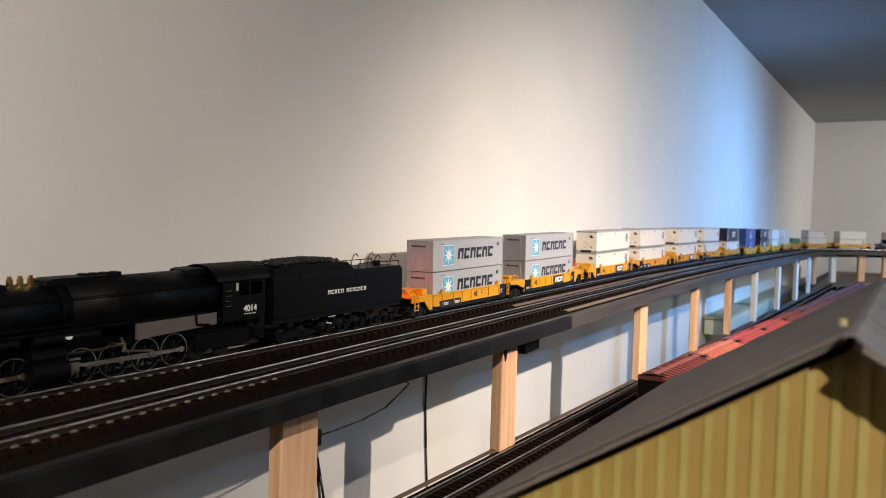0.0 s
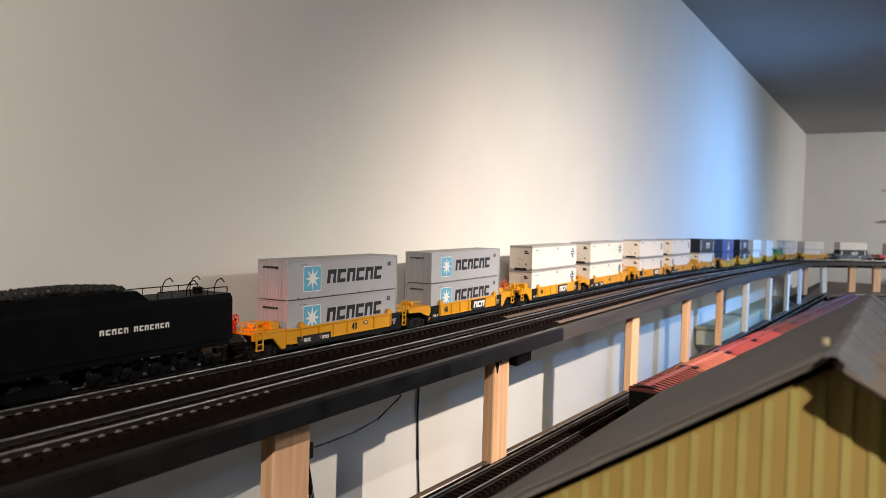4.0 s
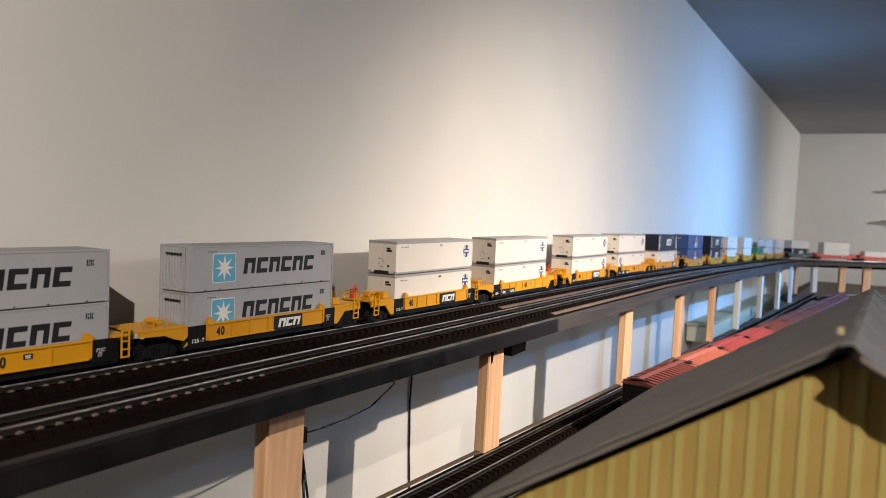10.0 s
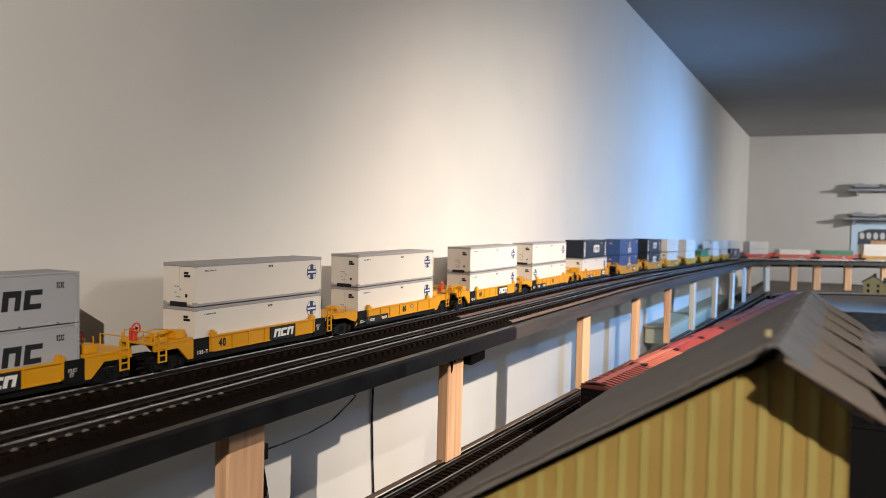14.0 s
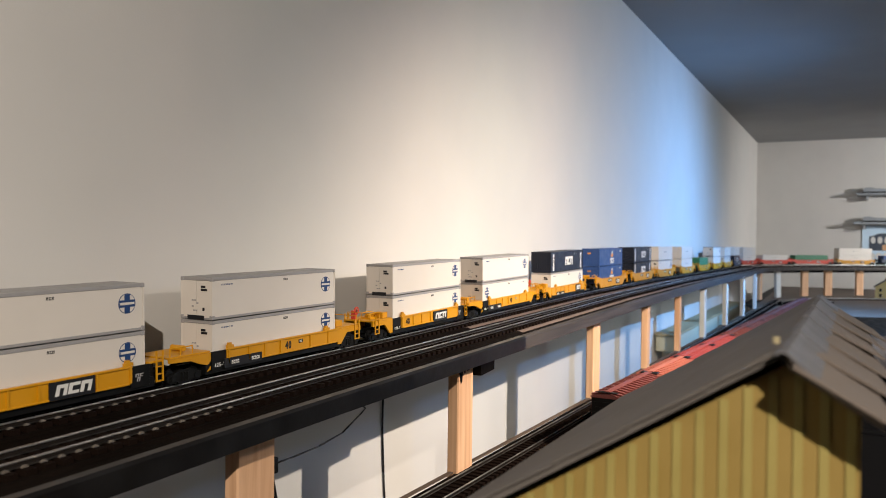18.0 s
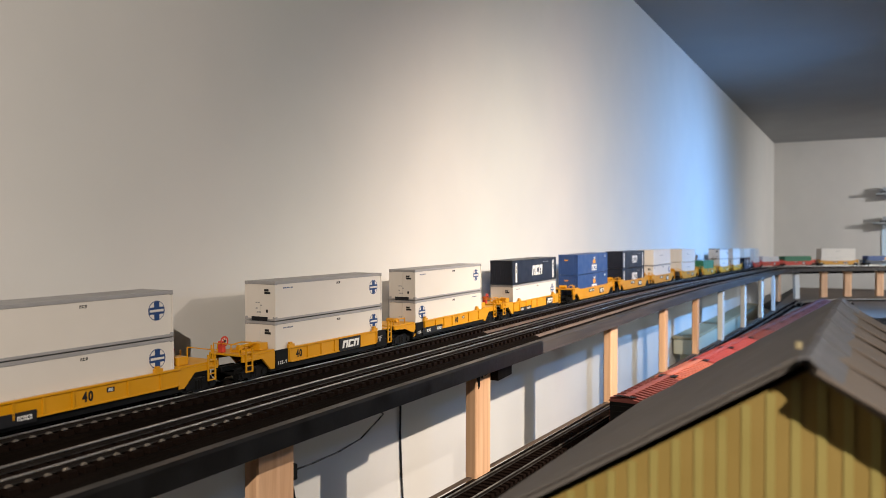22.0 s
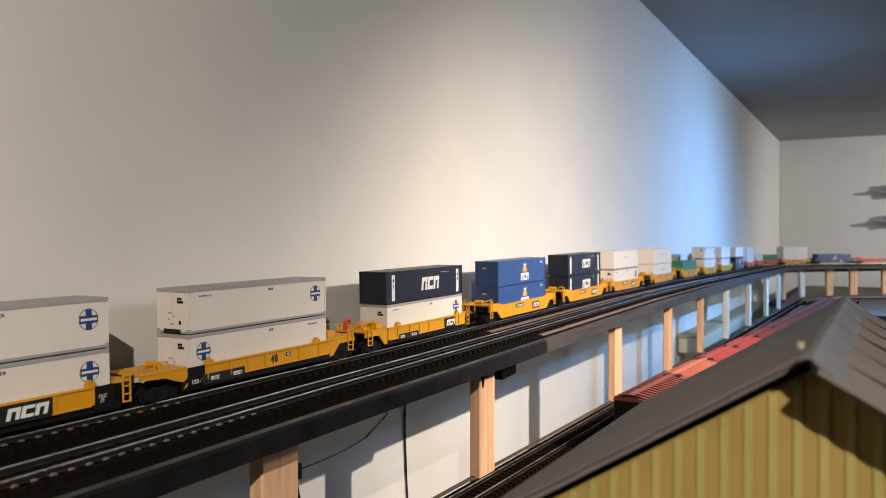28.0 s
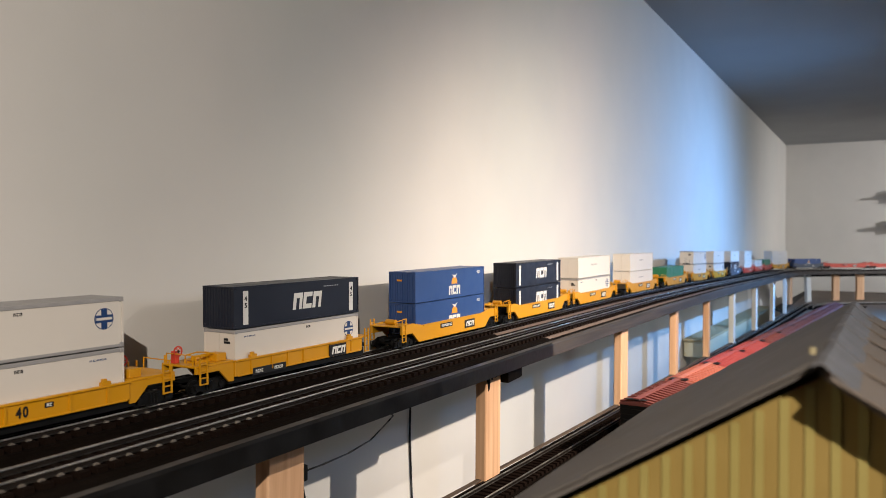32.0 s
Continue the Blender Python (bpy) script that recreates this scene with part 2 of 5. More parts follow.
SHINGLEB = mat("roof_brown", (0.185, 0.150, 0.122), 0.8, vary=0.2, scale=50, bump=0.3, bscale=300, island=0.15)
EDGE = wood("bare_edge", (0.06, 0.04, 0.028), (0.13, 0.09, 0.062), 0.7, (3, 60, 60))
SATIN = mat("satin_black_paint", (0.0065, 0.0060, 0.0060), 0.38, vary=0.35, scale=25, bump=0.3, bscale=90, spec=0.42)
FASCIA = wood("worn_fascia", (0.013, 0.0110, 0.0102), (0.044, 0.0345, 0.0295), 0.65, (2.5, 60, 60))
BARE = mat("bare_board", (0.17, 0.13, 0.105), 0.7, vary=0.25, scale=12, bump=0.2)
# ---- mesh helpers ----
Z0 = 1.5


def box(bm, x0, x1, y0, y1, z0, z1, bevel=0.0):
    vs = [bm.verts.new(v) for v in ((x0, y0, z0), (x1, y0, z0), (x1, y1, z0), (x0, y1, z0), (x0, y0, z1), (x1, y0, z1), (x1, y1, z1), (x0, y1, z1))]
    fs = [bm.faces.new([vs[i] for i in f]) for f in ((3, 2, 1, 0), (4, 5, 6, 7), (0, 1, 5, 4), (1, 2, 6, 5), (2, 3, 7, 6), (3, 0, 4, 7))]
    if bevel:
        es = list({e for f in fs for e in f.edges})
        bmesh.ops.bevel(bm, geom=es, offset=bevel, segments=1, affect="EDGES", profile=0.5)
    return bm


def prism(bm, pts, axis, a, b):
    """A flat outline, swept along an axis from a to b. pts are (u, v): (x, z) for axis y, (y, z) for x, (x, y) for z."""
    def put(u, v, w):
        return {"x": (w, u, v), "y": (u, w, v), "z": (u, v, w)}[axis]
    lo = [bm.verts.new(put(u, v, a)) for u, v in pts]
    hi = [bm.verts.new(put(u, v, b)) for u, v in pts]
    n = len(pts)
    bm.faces.new(lo[::-1])
    bm.faces.new(hi)
    for i in range(n):
        bm.faces.new((lo[i], lo[(i + 1) % n], hi[(i + 1) % n], hi[i]))
    return bm


def ring(cx, cy, r, n=20, r2=None):
    return [(cx + (r if i % 2 == 0 or r2 is None else r2) * math.cos(2 * math.pi * i / n), cy + (r if i % 2 == 0 or r2 is None else r2) * math.sin(2 * math.pi * i / n)) for i in range(n)]


def cyl(bm, cx, cy, cz, r, axis, half, n=16):
    u, v = {"x": (cy, cz), "y": (cx, cz), "z": (cx, cy)}[axis]
    w = {"x": cx, "y": cy, "z": cz}[axis]
    return prism(bm, ring(u, v, r, n), axis, w - half, w + half)


def rod(bm, a, b, r, n=6):
    a, b = Vector(a), Vector(b)
    d = (b - a).normalized()
    s = d.orthogonal().normalized()
    t = d.cross(s)
    lo, hi = [], []
    for i in range(n):
        k = 2 * math.pi * i / n
        o = (s * math.cos(k) + t * math.sin(k)) * r
        lo.append(bm.verts.new(a + o))
        hi.append(bm.verts.new(b + o))
    bm.faces.new(lo[::-1])
    bm.faces.new(hi)
    for i in range(n):
        bm.faces.new((lo[i], lo[(i + 1) % n], hi[(i + 1) % n], hi[i]))
    return bm


def tube(bm, pts, r, n=6):
    for a, b in zip(pts, pts[1:]):
        rod(bm, a, b, r, n)
    return bm


def mesh_of(bm, name, material, smooth=False):
    bmesh.ops.recalc_face_normals(bm, faces=bm.faces)
    me = bpy.data.meshes.new(name)
    bm.to_mesh(me)
    bm.free()
    me.materials.append(material)
    if smooth:
        for p in me.polygons:
            p.use_smooth = True
    return me


def part(name, bm, material, parent, label="", smooth=False):
    ob = new(name, mesh_of(bm, name, material, smooth))
    ob.parent = parent
    if label:
        tagged(ob, label)
    return ob


def share(name, src, parent, m):
    ob = new(name, src.data)
    ob.parent = parent
    ob.matrix_basis = m
    return ob


def thing(name, label, category, group="", m=None, kind=""):
    ob = new(name)
    ob.empty_display_size = 0.02
    tagged(ob, label, category, group, kind)
    if m is not None:
        ob.matrix_basis = m
    return ob


def B():
    return bmesh.new()


def letters(text, size, material, parent, m, name="numerals", heavy=0.02):
    cu = bpy.data.curves.new(name, "FONT")
    cu.body, cu.size, cu.extrude, cu.align_x, cu.align_y = text, size, 0.0002, "CENTER", "CENTER"
    cu.offset = size * heavy
    tmp = new("tmp", cu)
    me = bpy.data.meshes.new_from_object(tmp.evaluated_get(bpy.context.evaluated_depsgraph_get()))
    bpy.data.objects.remove(tmp)
    me.materials.clear()
    me.materials.append(material)
    ob = new(name, me)
    ob.parent = parent
    ob.matrix_basis = m
    return ob


def blocks(name, material, parent, x0, x1, z0, z1, y, n, slant=0.0, gap=0.22, thick=0.0003, label=""):
    """A row of plain blocks on a face that looks along -y; every other one has a notch in its side."""
    w = (x1 - x0) / n
    for i in range(n):
        a, b = x0 + i * w + gap * w / 2, x0 + (i + 1) * w - gap * w / 2
        h, s = z1 - z0, slant * (z1 - z0)
        m, q = a + 0.34 * (b - a), b - 0.30 * (b - a)
        pts = [(a, 0), (b, 0), (b, 0.28), (m, 0.28), (m, 0.72), (b, 0.72), (b, 1), (a, 1)] if i % 2 else [(a, 0), (m, 0), (m, 0.68), (q, 0.68), (q, 0), (b, 0), (b, 1), (a, 1)]
        part(name, prism(B(), [(u + s * v, z0 + h * v) for u, v in pts], "y", y - thick, y), material, parent, label)


# ---- the track's line: straight beside the wall, then a right-hand bend along the end wall ----
SLOPE = -0.0192


def height(s):
    return float(np.interp(s, (-1.0, 0.0, 0.4, 0.6, 0.8, 1.6, 2.2, 3.0, 4.5, 6.0, 11.0), (-0.210, -0.192, -0.1818, -0.1758, -0.1705, -0.1545, -0.1435, -0.138, -0.144, -0.151, -0.153))) + Z0


def bend(s):
    """How fast the heading turns, s metres along the line."""
    if s < 4.54:
        return 0.005
    if 5.43 < s <= 6.548:
        return -1 / 1.38
    if 7.6 < s <= 8.74:
        return -1 / 1.5
    return 0.0


STEP = 0.01
TABLE = []
px_, py_, ph_ = -2.0, 0.7833, -0.0327
for i_ in range(1300):
    TABLE.append((px_, py_, ph_))
    s_ = -2.0 + STEP * i_
    ph_ += bend(s_) * STEP
    px_ += math.cos(ph_) * STEP
    py_ += math.sin(ph_) * STEP


def swing(s):
    """How far the line stands back towards the wall before the straight."""
    return 0.0285 * max(0.0, min(1.0, (1.05 - s) / 0.70)) ** 1.6 * max(0.0, min(1.0, (s + 0.5) / 0.5))


def near_end(s):
    """How far the shelf draws in towards the aisle at its near end."""
    return 1.0 - 0.032 * max(0.0, min(1.0, (1.06 - s) / 0.75)) ** 1.3


def spot(s, off):
    k = min(max((s + 2.0) / STEP, 0), len(TABLE) - 1.001)
    i, u = int(k), k - int(k)
    x, y, h = (p + (q - p) * u for p, q in zip(TABLE[i], TABLE[i + 1]))
    k = 1.0 - 0.75 * max(0.0, min(1.0, (off - 0.035) / 0.07))
    h += k * math.atan((swing(s + 0.01) - swing(s - 0.01)) / 0.02)
    q = near_end(s)
    return q * (x + off * math.sin(h)), q * (y - off * math.cos(h) + k * swing(s)), Z0 + q * (height(s) - Z0), h


def line(s, off=0.0):
    """Place and heading on the line, s metres along it, off metres to the aisle side."""
    x, y, z, h = spot(s, off)
    if s < 1.1:
        (xa, ya, _, _), (xb, yb, _, _) = spot(s - 0.02, off), spot(s + 0.02, off)
        h = math.atan2(yb - ya, xb - xa)
    return x, y, z, h


def on_line(s, off=0.0, dz=0.0):
    x, y, z, h = line(s, off)
    grade = (line(s + 0.11, off)[2] - line(s - 0.11, off)[2]) / 0.22
    return Matrix.Translation((x, y, z)) @ Matrix.Rotation(h, 4, "Z") @ Matrix.Rotation(-math.atan(grade), 4, "Y") @ Matrix.Translation((0, 0, dz))


def on_chord(s, a, b):
    """A long engine: it stands on the line a and b metres from its origin."""
    p, q = Vector(line(s + a)[:3]), Vector(line(s + b)[:3])
    d = (q - p).normalized()
    x, y, z = p - d * a
    return Matrix.Translation((x, y, z)) @ Matrix.Rotation(math.atan2(d.y, d.x), 4, "Z") @ Matrix.Rotation(-math.asin(d.z), 4, "Y")


def sweep(bm, outline, s0, s1, n, extra=0.0):
    """A cross-section of (off, dz) carried along the line."""
    rows = []
    for i in range(n + 1):
        s = s0 + (s1 - s0) * i / n
        row = []
        for off, dz in outline:
            x, y, z, h = line(s, off)
            row.append(bm.verts.new((x, y, z + dz)))
        rows.append(row)
    k = len(outline)
    for a, b in zip(rows, rows[1:]):
        for j in range(k):
            bm.faces.new((a[j], a[(j + 1) % k], b[(j + 1) % k], b[j]))
    bm.faces.new(rows[0])
    bm.faces.new(rows[-1][::-1])
    return bm

# ---- the room ----
XF, YW, ZC = 7.806, 0.80, Z0 + 0.927


def slab(name, label, material, *dims):
    ob = new(name, mesh_of(box(B(), *dims), name, material))
    return tagged(ob, label, "wall" if "wall" in name else name, kind="structure")


slab("floor", "carpeted floor of the train room, lightened to bounce light", FLOOR, -2.6, XF + 0.1, -3.4, YW + 0.1, -0.1, 0)
slab("ceiling", "flat painted ceiling, toned down against the lamplight", CEIL, -2.6, XF + 0.1, -3.4, YW + 0.1, ZC, ZC + 0.1)
slab("wall_north", "long plain off-white painted wall behind the railway", WALL, -2.6, XF, YW, YW + 0.1, 0, ZC)
slab("wall_east", "plain grey-white end wall with shelves", WALL, XF, XF + 0.1, -3.4, YW + 0.1, 0, ZC)
slab("wall_south", "plain off-white painted wall", WALL, -2.6, XF, -3.4, -3.3, 0, ZC)
slab("wall_west", "plain off-white painted wall", WALL, -2.6, -2.5, -3.3, YW, 0, ZC)

# ---- upper shelf that carries the two running tracks ----
bench = thing("upper_bench", "long black-painted plywood shelf carrying two tracks beside the wall", "bench")
part("deck", sweep(B(), [(-0.062, -0.026), (0.168, -0.026), (0.168, -0.0135), (-0.062, -0.0135)], -1.6, 10.4, 110), ROADBED, bench, "dark brown-black shelf top")
part("fascia", sweep(B(), [(0.1685, -0.0345), (0.182, -0.0345), (0.182, -0.014), (0.179, -0.011), (0.1685, -0.011)], -1.6, 1.34, 34), SATIN, bench, "black painted front board")
part("fascia", sweep(B(), [(0.1685, -0.0345), (0.1815, -0.0345), (0.1815, -0.014), (0.1785, -0.011), (0.1685, -0.011)], 1.3402, 10.4, 90), FASCIA, bench, "worn dark brown front board")
bm = B()
prism(bm, [(1.187, Z0 - 0.2225), (1.242, Z0 - 0.2190), (1.2425, Z0 - 0.1905), (1.186, Z0 - 0.1925)], "y", 0.5405, 0.556)
part("splice_plate", bm, BLACK, bench, "black painted joining block under the front board")
bm = B()
sweep(bm, [(-0.060, -0.060), (-0.040, -0.060), (-0.040, -0.026), (-0.060, -0.026)], -1.6, 10.4, 100)
part("rear_rail", bm, BLACK, bench)

# ---- wooden posts ----
def post(x0, x1, yf, ztop, zbot=0.0, turn=0.0, label="raw pine upright post with black paint smears", timber=None):
    t = thing("post", label, "post", "posts under the shelf", pose((x0 + x1) / 2, yf, zbot, 0, 0, turn))
    w = (x1 - x0) / 2
    part("timber", box(B(), -w, w, 0, 0.019, 0, ztop - zbot, 0.002), timber or PINE, t)
    rnd = random.Random(int(x0 * 1000))
    top, deep = ztop - zbot - 0.0003, 0.022 if 1.0 < x0 < 1.2 else 0.004
    edge = [(w - 0.0008, top)]
    for i in range(15):
        u = w - 0.0008 - (2 * w - 0.0016) * i / 14
        edge.append((u, top - (0.013 if x0 > 1.0 else 0.006) - deep * (0.55 * rnd.random() + (0.75 if i in (11, 12) else 0.0))))
    edge.append((-w + 0.0008, top))
    bm = prism(B(), edge[::-1], "y", -0.0007, 0.0004)
    part("paint_smear", bm, BLACK, t, "black paint smear")
    return t


for xl, xr in ((0.6285, 0.689), (1.127, 1.183), (1.823, 1.877), (2.331, 2.367), (2.772, 2.802)):
    post(xl, xr, 0.575 + SLOPE * xr, Z0 - 0.205 if xr < 1 else height(xr) - 0.0275)
for xl, xr in ((3.222, 3.270), (3.756, 3.805), (4.290, 4.350), (4.790, 4.816)):
    post(xl, xr, 0.575 + SLOPE * xr, height(xr) - 0.0275, 0.0, 0.0, "off-white upright post under the shelf", OFFWHITE)
for s_, off_ in ((5.62, 0.13), (5.98, 0.13), (6.32, 0.13), (6.56, 0.13), (6.84, 0.13), (7.18, 0.13), (7.6, 0.13)):
    x, y, z, h = line(s_, off_)
    if s_ == 5.98:
        t = post(x - 0.030, x + 0.030, y, z - 0.0265, Z0 - 0.3718, math.degrees(h), "off-white leaning post below the far shelf", OFFWHITE)
        t.matrix_basis = t.matrix_basis @ Matrix.Rotation(radians(-4), 4, "Y")
    else:
        post(x - 0.032, x + 0.032, y, z - 0.0265, Z0 - 0.3718, math.degrees(h), "pine upright post below the far shelf")

# ---- lower table ----
ZL = Z0 - 0.372
table = thing("lower_table", "wide black-painted lower layout table", "table")
bm = B()
prism(bm, [(-0.9, 0.590), (4.9, 0.590 + SLOPE * 4.9), (5.3, 0.60), (7.5, 0.60), (7.5, -2.6), (5.0, -2.6), (4.6, -0.45), (-0.9, -0.45)], "z", ZL - 0.02, ZL)
part("tabletop", bm, BLACK, table, "black painted table top")
part("bare_top", prism(B(), [(4.45, 0.50), (7.46, 0.56), (7.46, -2.55), (5.05, -2.55), (4.72, -0.42)], "z", ZL + 0.0001, ZL + 0.0012), BARE, table, "bare brown board top at the far end")
part("edge_strip", prism(B(), [(0.8, 0.582 + SLOPE * 0.8), (4.85, 0.574 + SLOPE * 4.85), (4.85, 0.5895 + SLOPE * 4.85), (0.8, 0.5895 + SLOPE * 0.8)], "z", ZL + 0.0001, ZL + 0.0020), EDGE, table, "bare brown wood edge strip")
for x, y in ((-0.6, 0.3), (-0.6, -0.3), (2.0, 0.3), (2.0, -0.3), (4.2, 0.3), (4.4, -0.3), (6.5, 0.3), (6.5, -2.3), (5.3, -2.3)):
    part("leg", box(B(), x - 0.03, x + 0.03, y - 0.03, y + 0.03, 0, ZL - 0.02, 0.003), PINE, table)

# pale box bench between the table and the wall
bx = thing("storage_box", "long pale green painted box shelf against the wall", "box")
part("body", box(B(), 3.64, 5.9, 0.70, 0.792, Z0 - 0.495, Z0 - 0.425, 0.003), PALEG, bx)
# lid colour holds its olive tan and some of the shade on it
part("lid", box(B(), 3.625, 5.915, 0.692, 0.795, Z0 - 0.4245, Z0 - 0.412, 0.003), LIDG, bx, "olive tan lid, dulled for shade")
for x in (3.70, 4.7, 5.8):
    part("leg", box(B(), x - 0.02, x + 0.02, 0.72, 0.77, 0, Z0 - 0.4955), PALEG, bx)

# wires under the shelf
def cable(label, pts, r):
    t = thing("cable", label, "cable")
    part("lead", tube(B(), pts, r), WIRE, t, smooth=True)


cable("thin black wire hanging down from the shelf", [(1.312, 0.794, Z0 - 0.20), (1.303, 0.795, Z0 - 0.235), (1.297, 0.796, Z0 - 0.265), (1.294, 0.796, Z0 - 0.30), (1.294, 0.797, Z0 - 0.36), (1.300, 0.797, Z0 - 0.45), (1.310, 0.797, Z0 - 0.55), (1.318, 0.797, Z0 - 0.65), (1.32, 0.797, Z0 - 1.0), (1.32, 0.797, 0.002)], 0.0021)
cable("thin black wire looping from the post to the shelf", [(0.697, 0.583, Z0 - 0.2530), (0.720, 0.585, Z0 - 0.2584), (0.767, 0.600, Z0 - 0.2655), (0.862, 0.630, Z0 - 0.2774), (0.960, 0.660, Z0 - 0.2841), (1.052, 0.690, Z0 - 0.2785), (1.084, 0.700, Z0 - 0.2749), (1.02, 0.72, Z0 - 0.2150)], 0.0012)
for k, (dx, dy) in enumerate(((0.016, 0.0), (0.030, 0.01), (0.040, 0.012))):
    cable("black cable dangling beside a post", [(0.694, 0.58, Z0 - 0.255), (0.699 + dx * 0.35, 0.58 + dy * 0.4, Z0 - 0.275), (0.702 + dx * 0.7, 0.58 + dy, Z0 - 0.31), (0.702 + dx, 0.58 + dy, Z0 - 0.36), (0.703 + dx, 0.59 + dy, Z0 - 0.5), (0.703 + dx, 0.59 + dy, 0.003)], 0.0017)
t = thing("terminal_block", "small black wiring block on a post", "terminal block")
part("case", box(B(), 0.689, 0.700, 0.566, 0.580, Z0 - 0.262, Z0 - 0.244, 0.001), DARK, t)

# shelves and picture on the end wall
def shelf(z, y0, y1):
    t = thing("wall_shelf", "narrow grey wall shelf with small models", "shelf", "end wall shelves")
    part("board", box(B(), XF - 0.11, XF - 0.002, y0, y1, z - 0.02, z, 0.002), SHELFM, t)
    for y in (y0 + 0.08, y1 - 0.08):
        part("bracket", box(B(), XF - 0.08, XF - 0.003, y - 0.01, y + 0.01, z - 0.06, z - 0.0205), SHELFM, t)


shelf(Z0 + 0.445, -1.6, -0.02)
shelf(Z0 + 0.195, -1.6, 0.0)
for z in (0.445, 0.195):
    for k, y in enumerate((-0.16, -0.45, -0.80, -1.2)):
        t = thing("model_locomotive", "small dark model locomotive on a wall shelf", "model train", "shelf models", pose(XF - 0.06, y, Z0 + z))
        part("chassis", box(B(), -0.02, 0.02, -0.11, 0.11, 0.0, 0.012), DARK, t)
        part("body", prism(B(), [(-0.10, 0.0125), (0.09, 0.0125), (0.09, 0.045), (0.04, 0.05), (0.0, 0.038), (-0.10, 0.036)], "x", -0.018, 0.018), SHELFM, t)

pic = thing("tram_picture", "pale blue wall picture of an old streetcar", "picture", m=pose(XF - 0.004, 0, Z0))
part("sheet", box(B(), -0.003, 0, -0.75, -0.066, -0.19, 0.168), POSTERB, pic)
bm = B()
prism(bm, [(-0.12, -0.05), (-0.62, -0.05), (-0.62, 0.07), (-0.55, 0.10), (-0.20, 0.10), (-0.12, 0.07)], "x", -0.005, -0.0032)
part("tram_shape", bm, SLATE, pic)
for i in range(9):
    part("round_window", prism(B(), [(-0.150 - 0.052 * i + 0.019 * math.cos(q), 0.040 + 0.030 * math.sin(q)) for q in np.linspace(0, 2 * math.pi, 15)[:-1]], "x", -0.0066, -0.0052), WHITE, pic)
    part("round_wheel", prism(B(), ring(-0.14 - 0.055 * i, -0.095, 0.026, 12), "x", -0.0066, -0.0052), WHITE, pic)
part("side_band", box(B(), -0.0066, -0.0052, -0.60, -0.22, -0.045, 0.0), PINE, pic)

# ---- tracks ----
HEAD = [(0.0011 * math.cos(q), -0.0010 + 0.0010 * math.sin(q)) for q in np.linspace(math.pi, 0, 9)][::1] + [(0.0010, -0.0018), (-0.0010, -0.0018)]
WEB = [(-0.0005, -0.0019), (-0.0005, -0.0056), (0.0005, -0.0056), (0.0005, -0.0019)]
FOOT = [(-0.0021, -0.0062), (0.0021, -0.0062), (0.0021, -0.0058), (0.0006, -0.0054), (-0.0006, -0.0054), (-0.0021, -0.0058)]
PITCH = 0.0165


def tie_mesh():
    bm = B()
    prism(bm, [(-0.0052, 0.0), (0.0052, 0.0), (0.0046, 0.0051), (-0.0046, 0.0051)], "y", -0.0285, 0.0285)
    return mesh_of(bm, "tie", TIE)


def spike_mesh():
    bm = B()
    prism(bm, [(-0.0032, 0.0052), (0.0032, 0.0052), (0.0012, 0.0070), (-0.0012, 0.0070)], "y", -0.0013, 0.0013)
    return mesh_of(bm, "rail_clip", SPIKE)


TIE_ME, SPIKE_ME = tie_mesh(), spike_mesh()


def track(label, off, s0, s1, n, near):
    t = thing("track", label, "railway track", "running tracks")
    for side in (-0.016, 0.016):
        web = part("rail", sweep(B(), [(off + side + o, z) for o, z in WEB], s0, s1, n), RAILWEB, t, "dark rail side")
        part("rail_foot", sweep(B(), [(off + side + o, z) for o, z in FOOT], s0, s1, n), FOOTM, web, "worn rail foot")
        part("rail_head", sweep(B(), [(off + side + o, z) for o, z in HEAD], s0, s1, n), RAIL, web, "bright worn rail head", True)
    bed = [(off - 0.040, -0.0134), (off + 0.040, -0.0134), (off + 0.034, -0.0113), (off - 0.034, -0.0113)]
    part("roadbed", sweep(B(), bed, s0, 1.40, 30), ROADBED, t, "black painted roadbed")
    part("roadbed", sweep(B(), bed, 1.4002, s1, n), CORK, t, "bare brown cork roadbed")
    verts, faces = [], []
    k = int((s1 - s0) / PITCH)
    for i in range(k):
        s = s0 + i * PITCH
        m = on_line(s, off, -0.0113)
        if near[0] <= s <= near[1]:
            ob = new("tie", TIE_ME)
            ob.parent, ob.matrix_basis = t, m
            if s < 0.66:
                ob = new("rail_clip", SPIKE_ME)
                ob.parent, ob.matrix_basis = t, m @ Matrix.Translation((0, -0.0198, 0))
        else:
            for me, vv, ff, dy in ((TIE_ME, verts, faces, 0.0),):
                b = len(vv)
                vv.extend(tuple(m @ (v.co + Vector((0, dy, 0)))) for v in me.vertices)
                ff.extend(tuple(b + j for j in p.vertices) for p in me.polygons)
    for nm, vv, ff, mm in (("tie_remainder", verts, faces, TIE),):
        me = bpy.data.meshes.new(nm)
        me.from_pydata(vv, [], ff)
        me.materials.append(mm)
        ob = new(nm, me)
        ob.parent = t
        tagged(ob, kind="stuff")
    return t


track("black-tied model railway track next to the wall", 0.0, -1.2, 10.3, 150, (0.22, 2.0))
track("black-tied model railway track along the shelf front", 0.11, -1.2, 10.3, 150, (0.22, 2.2))


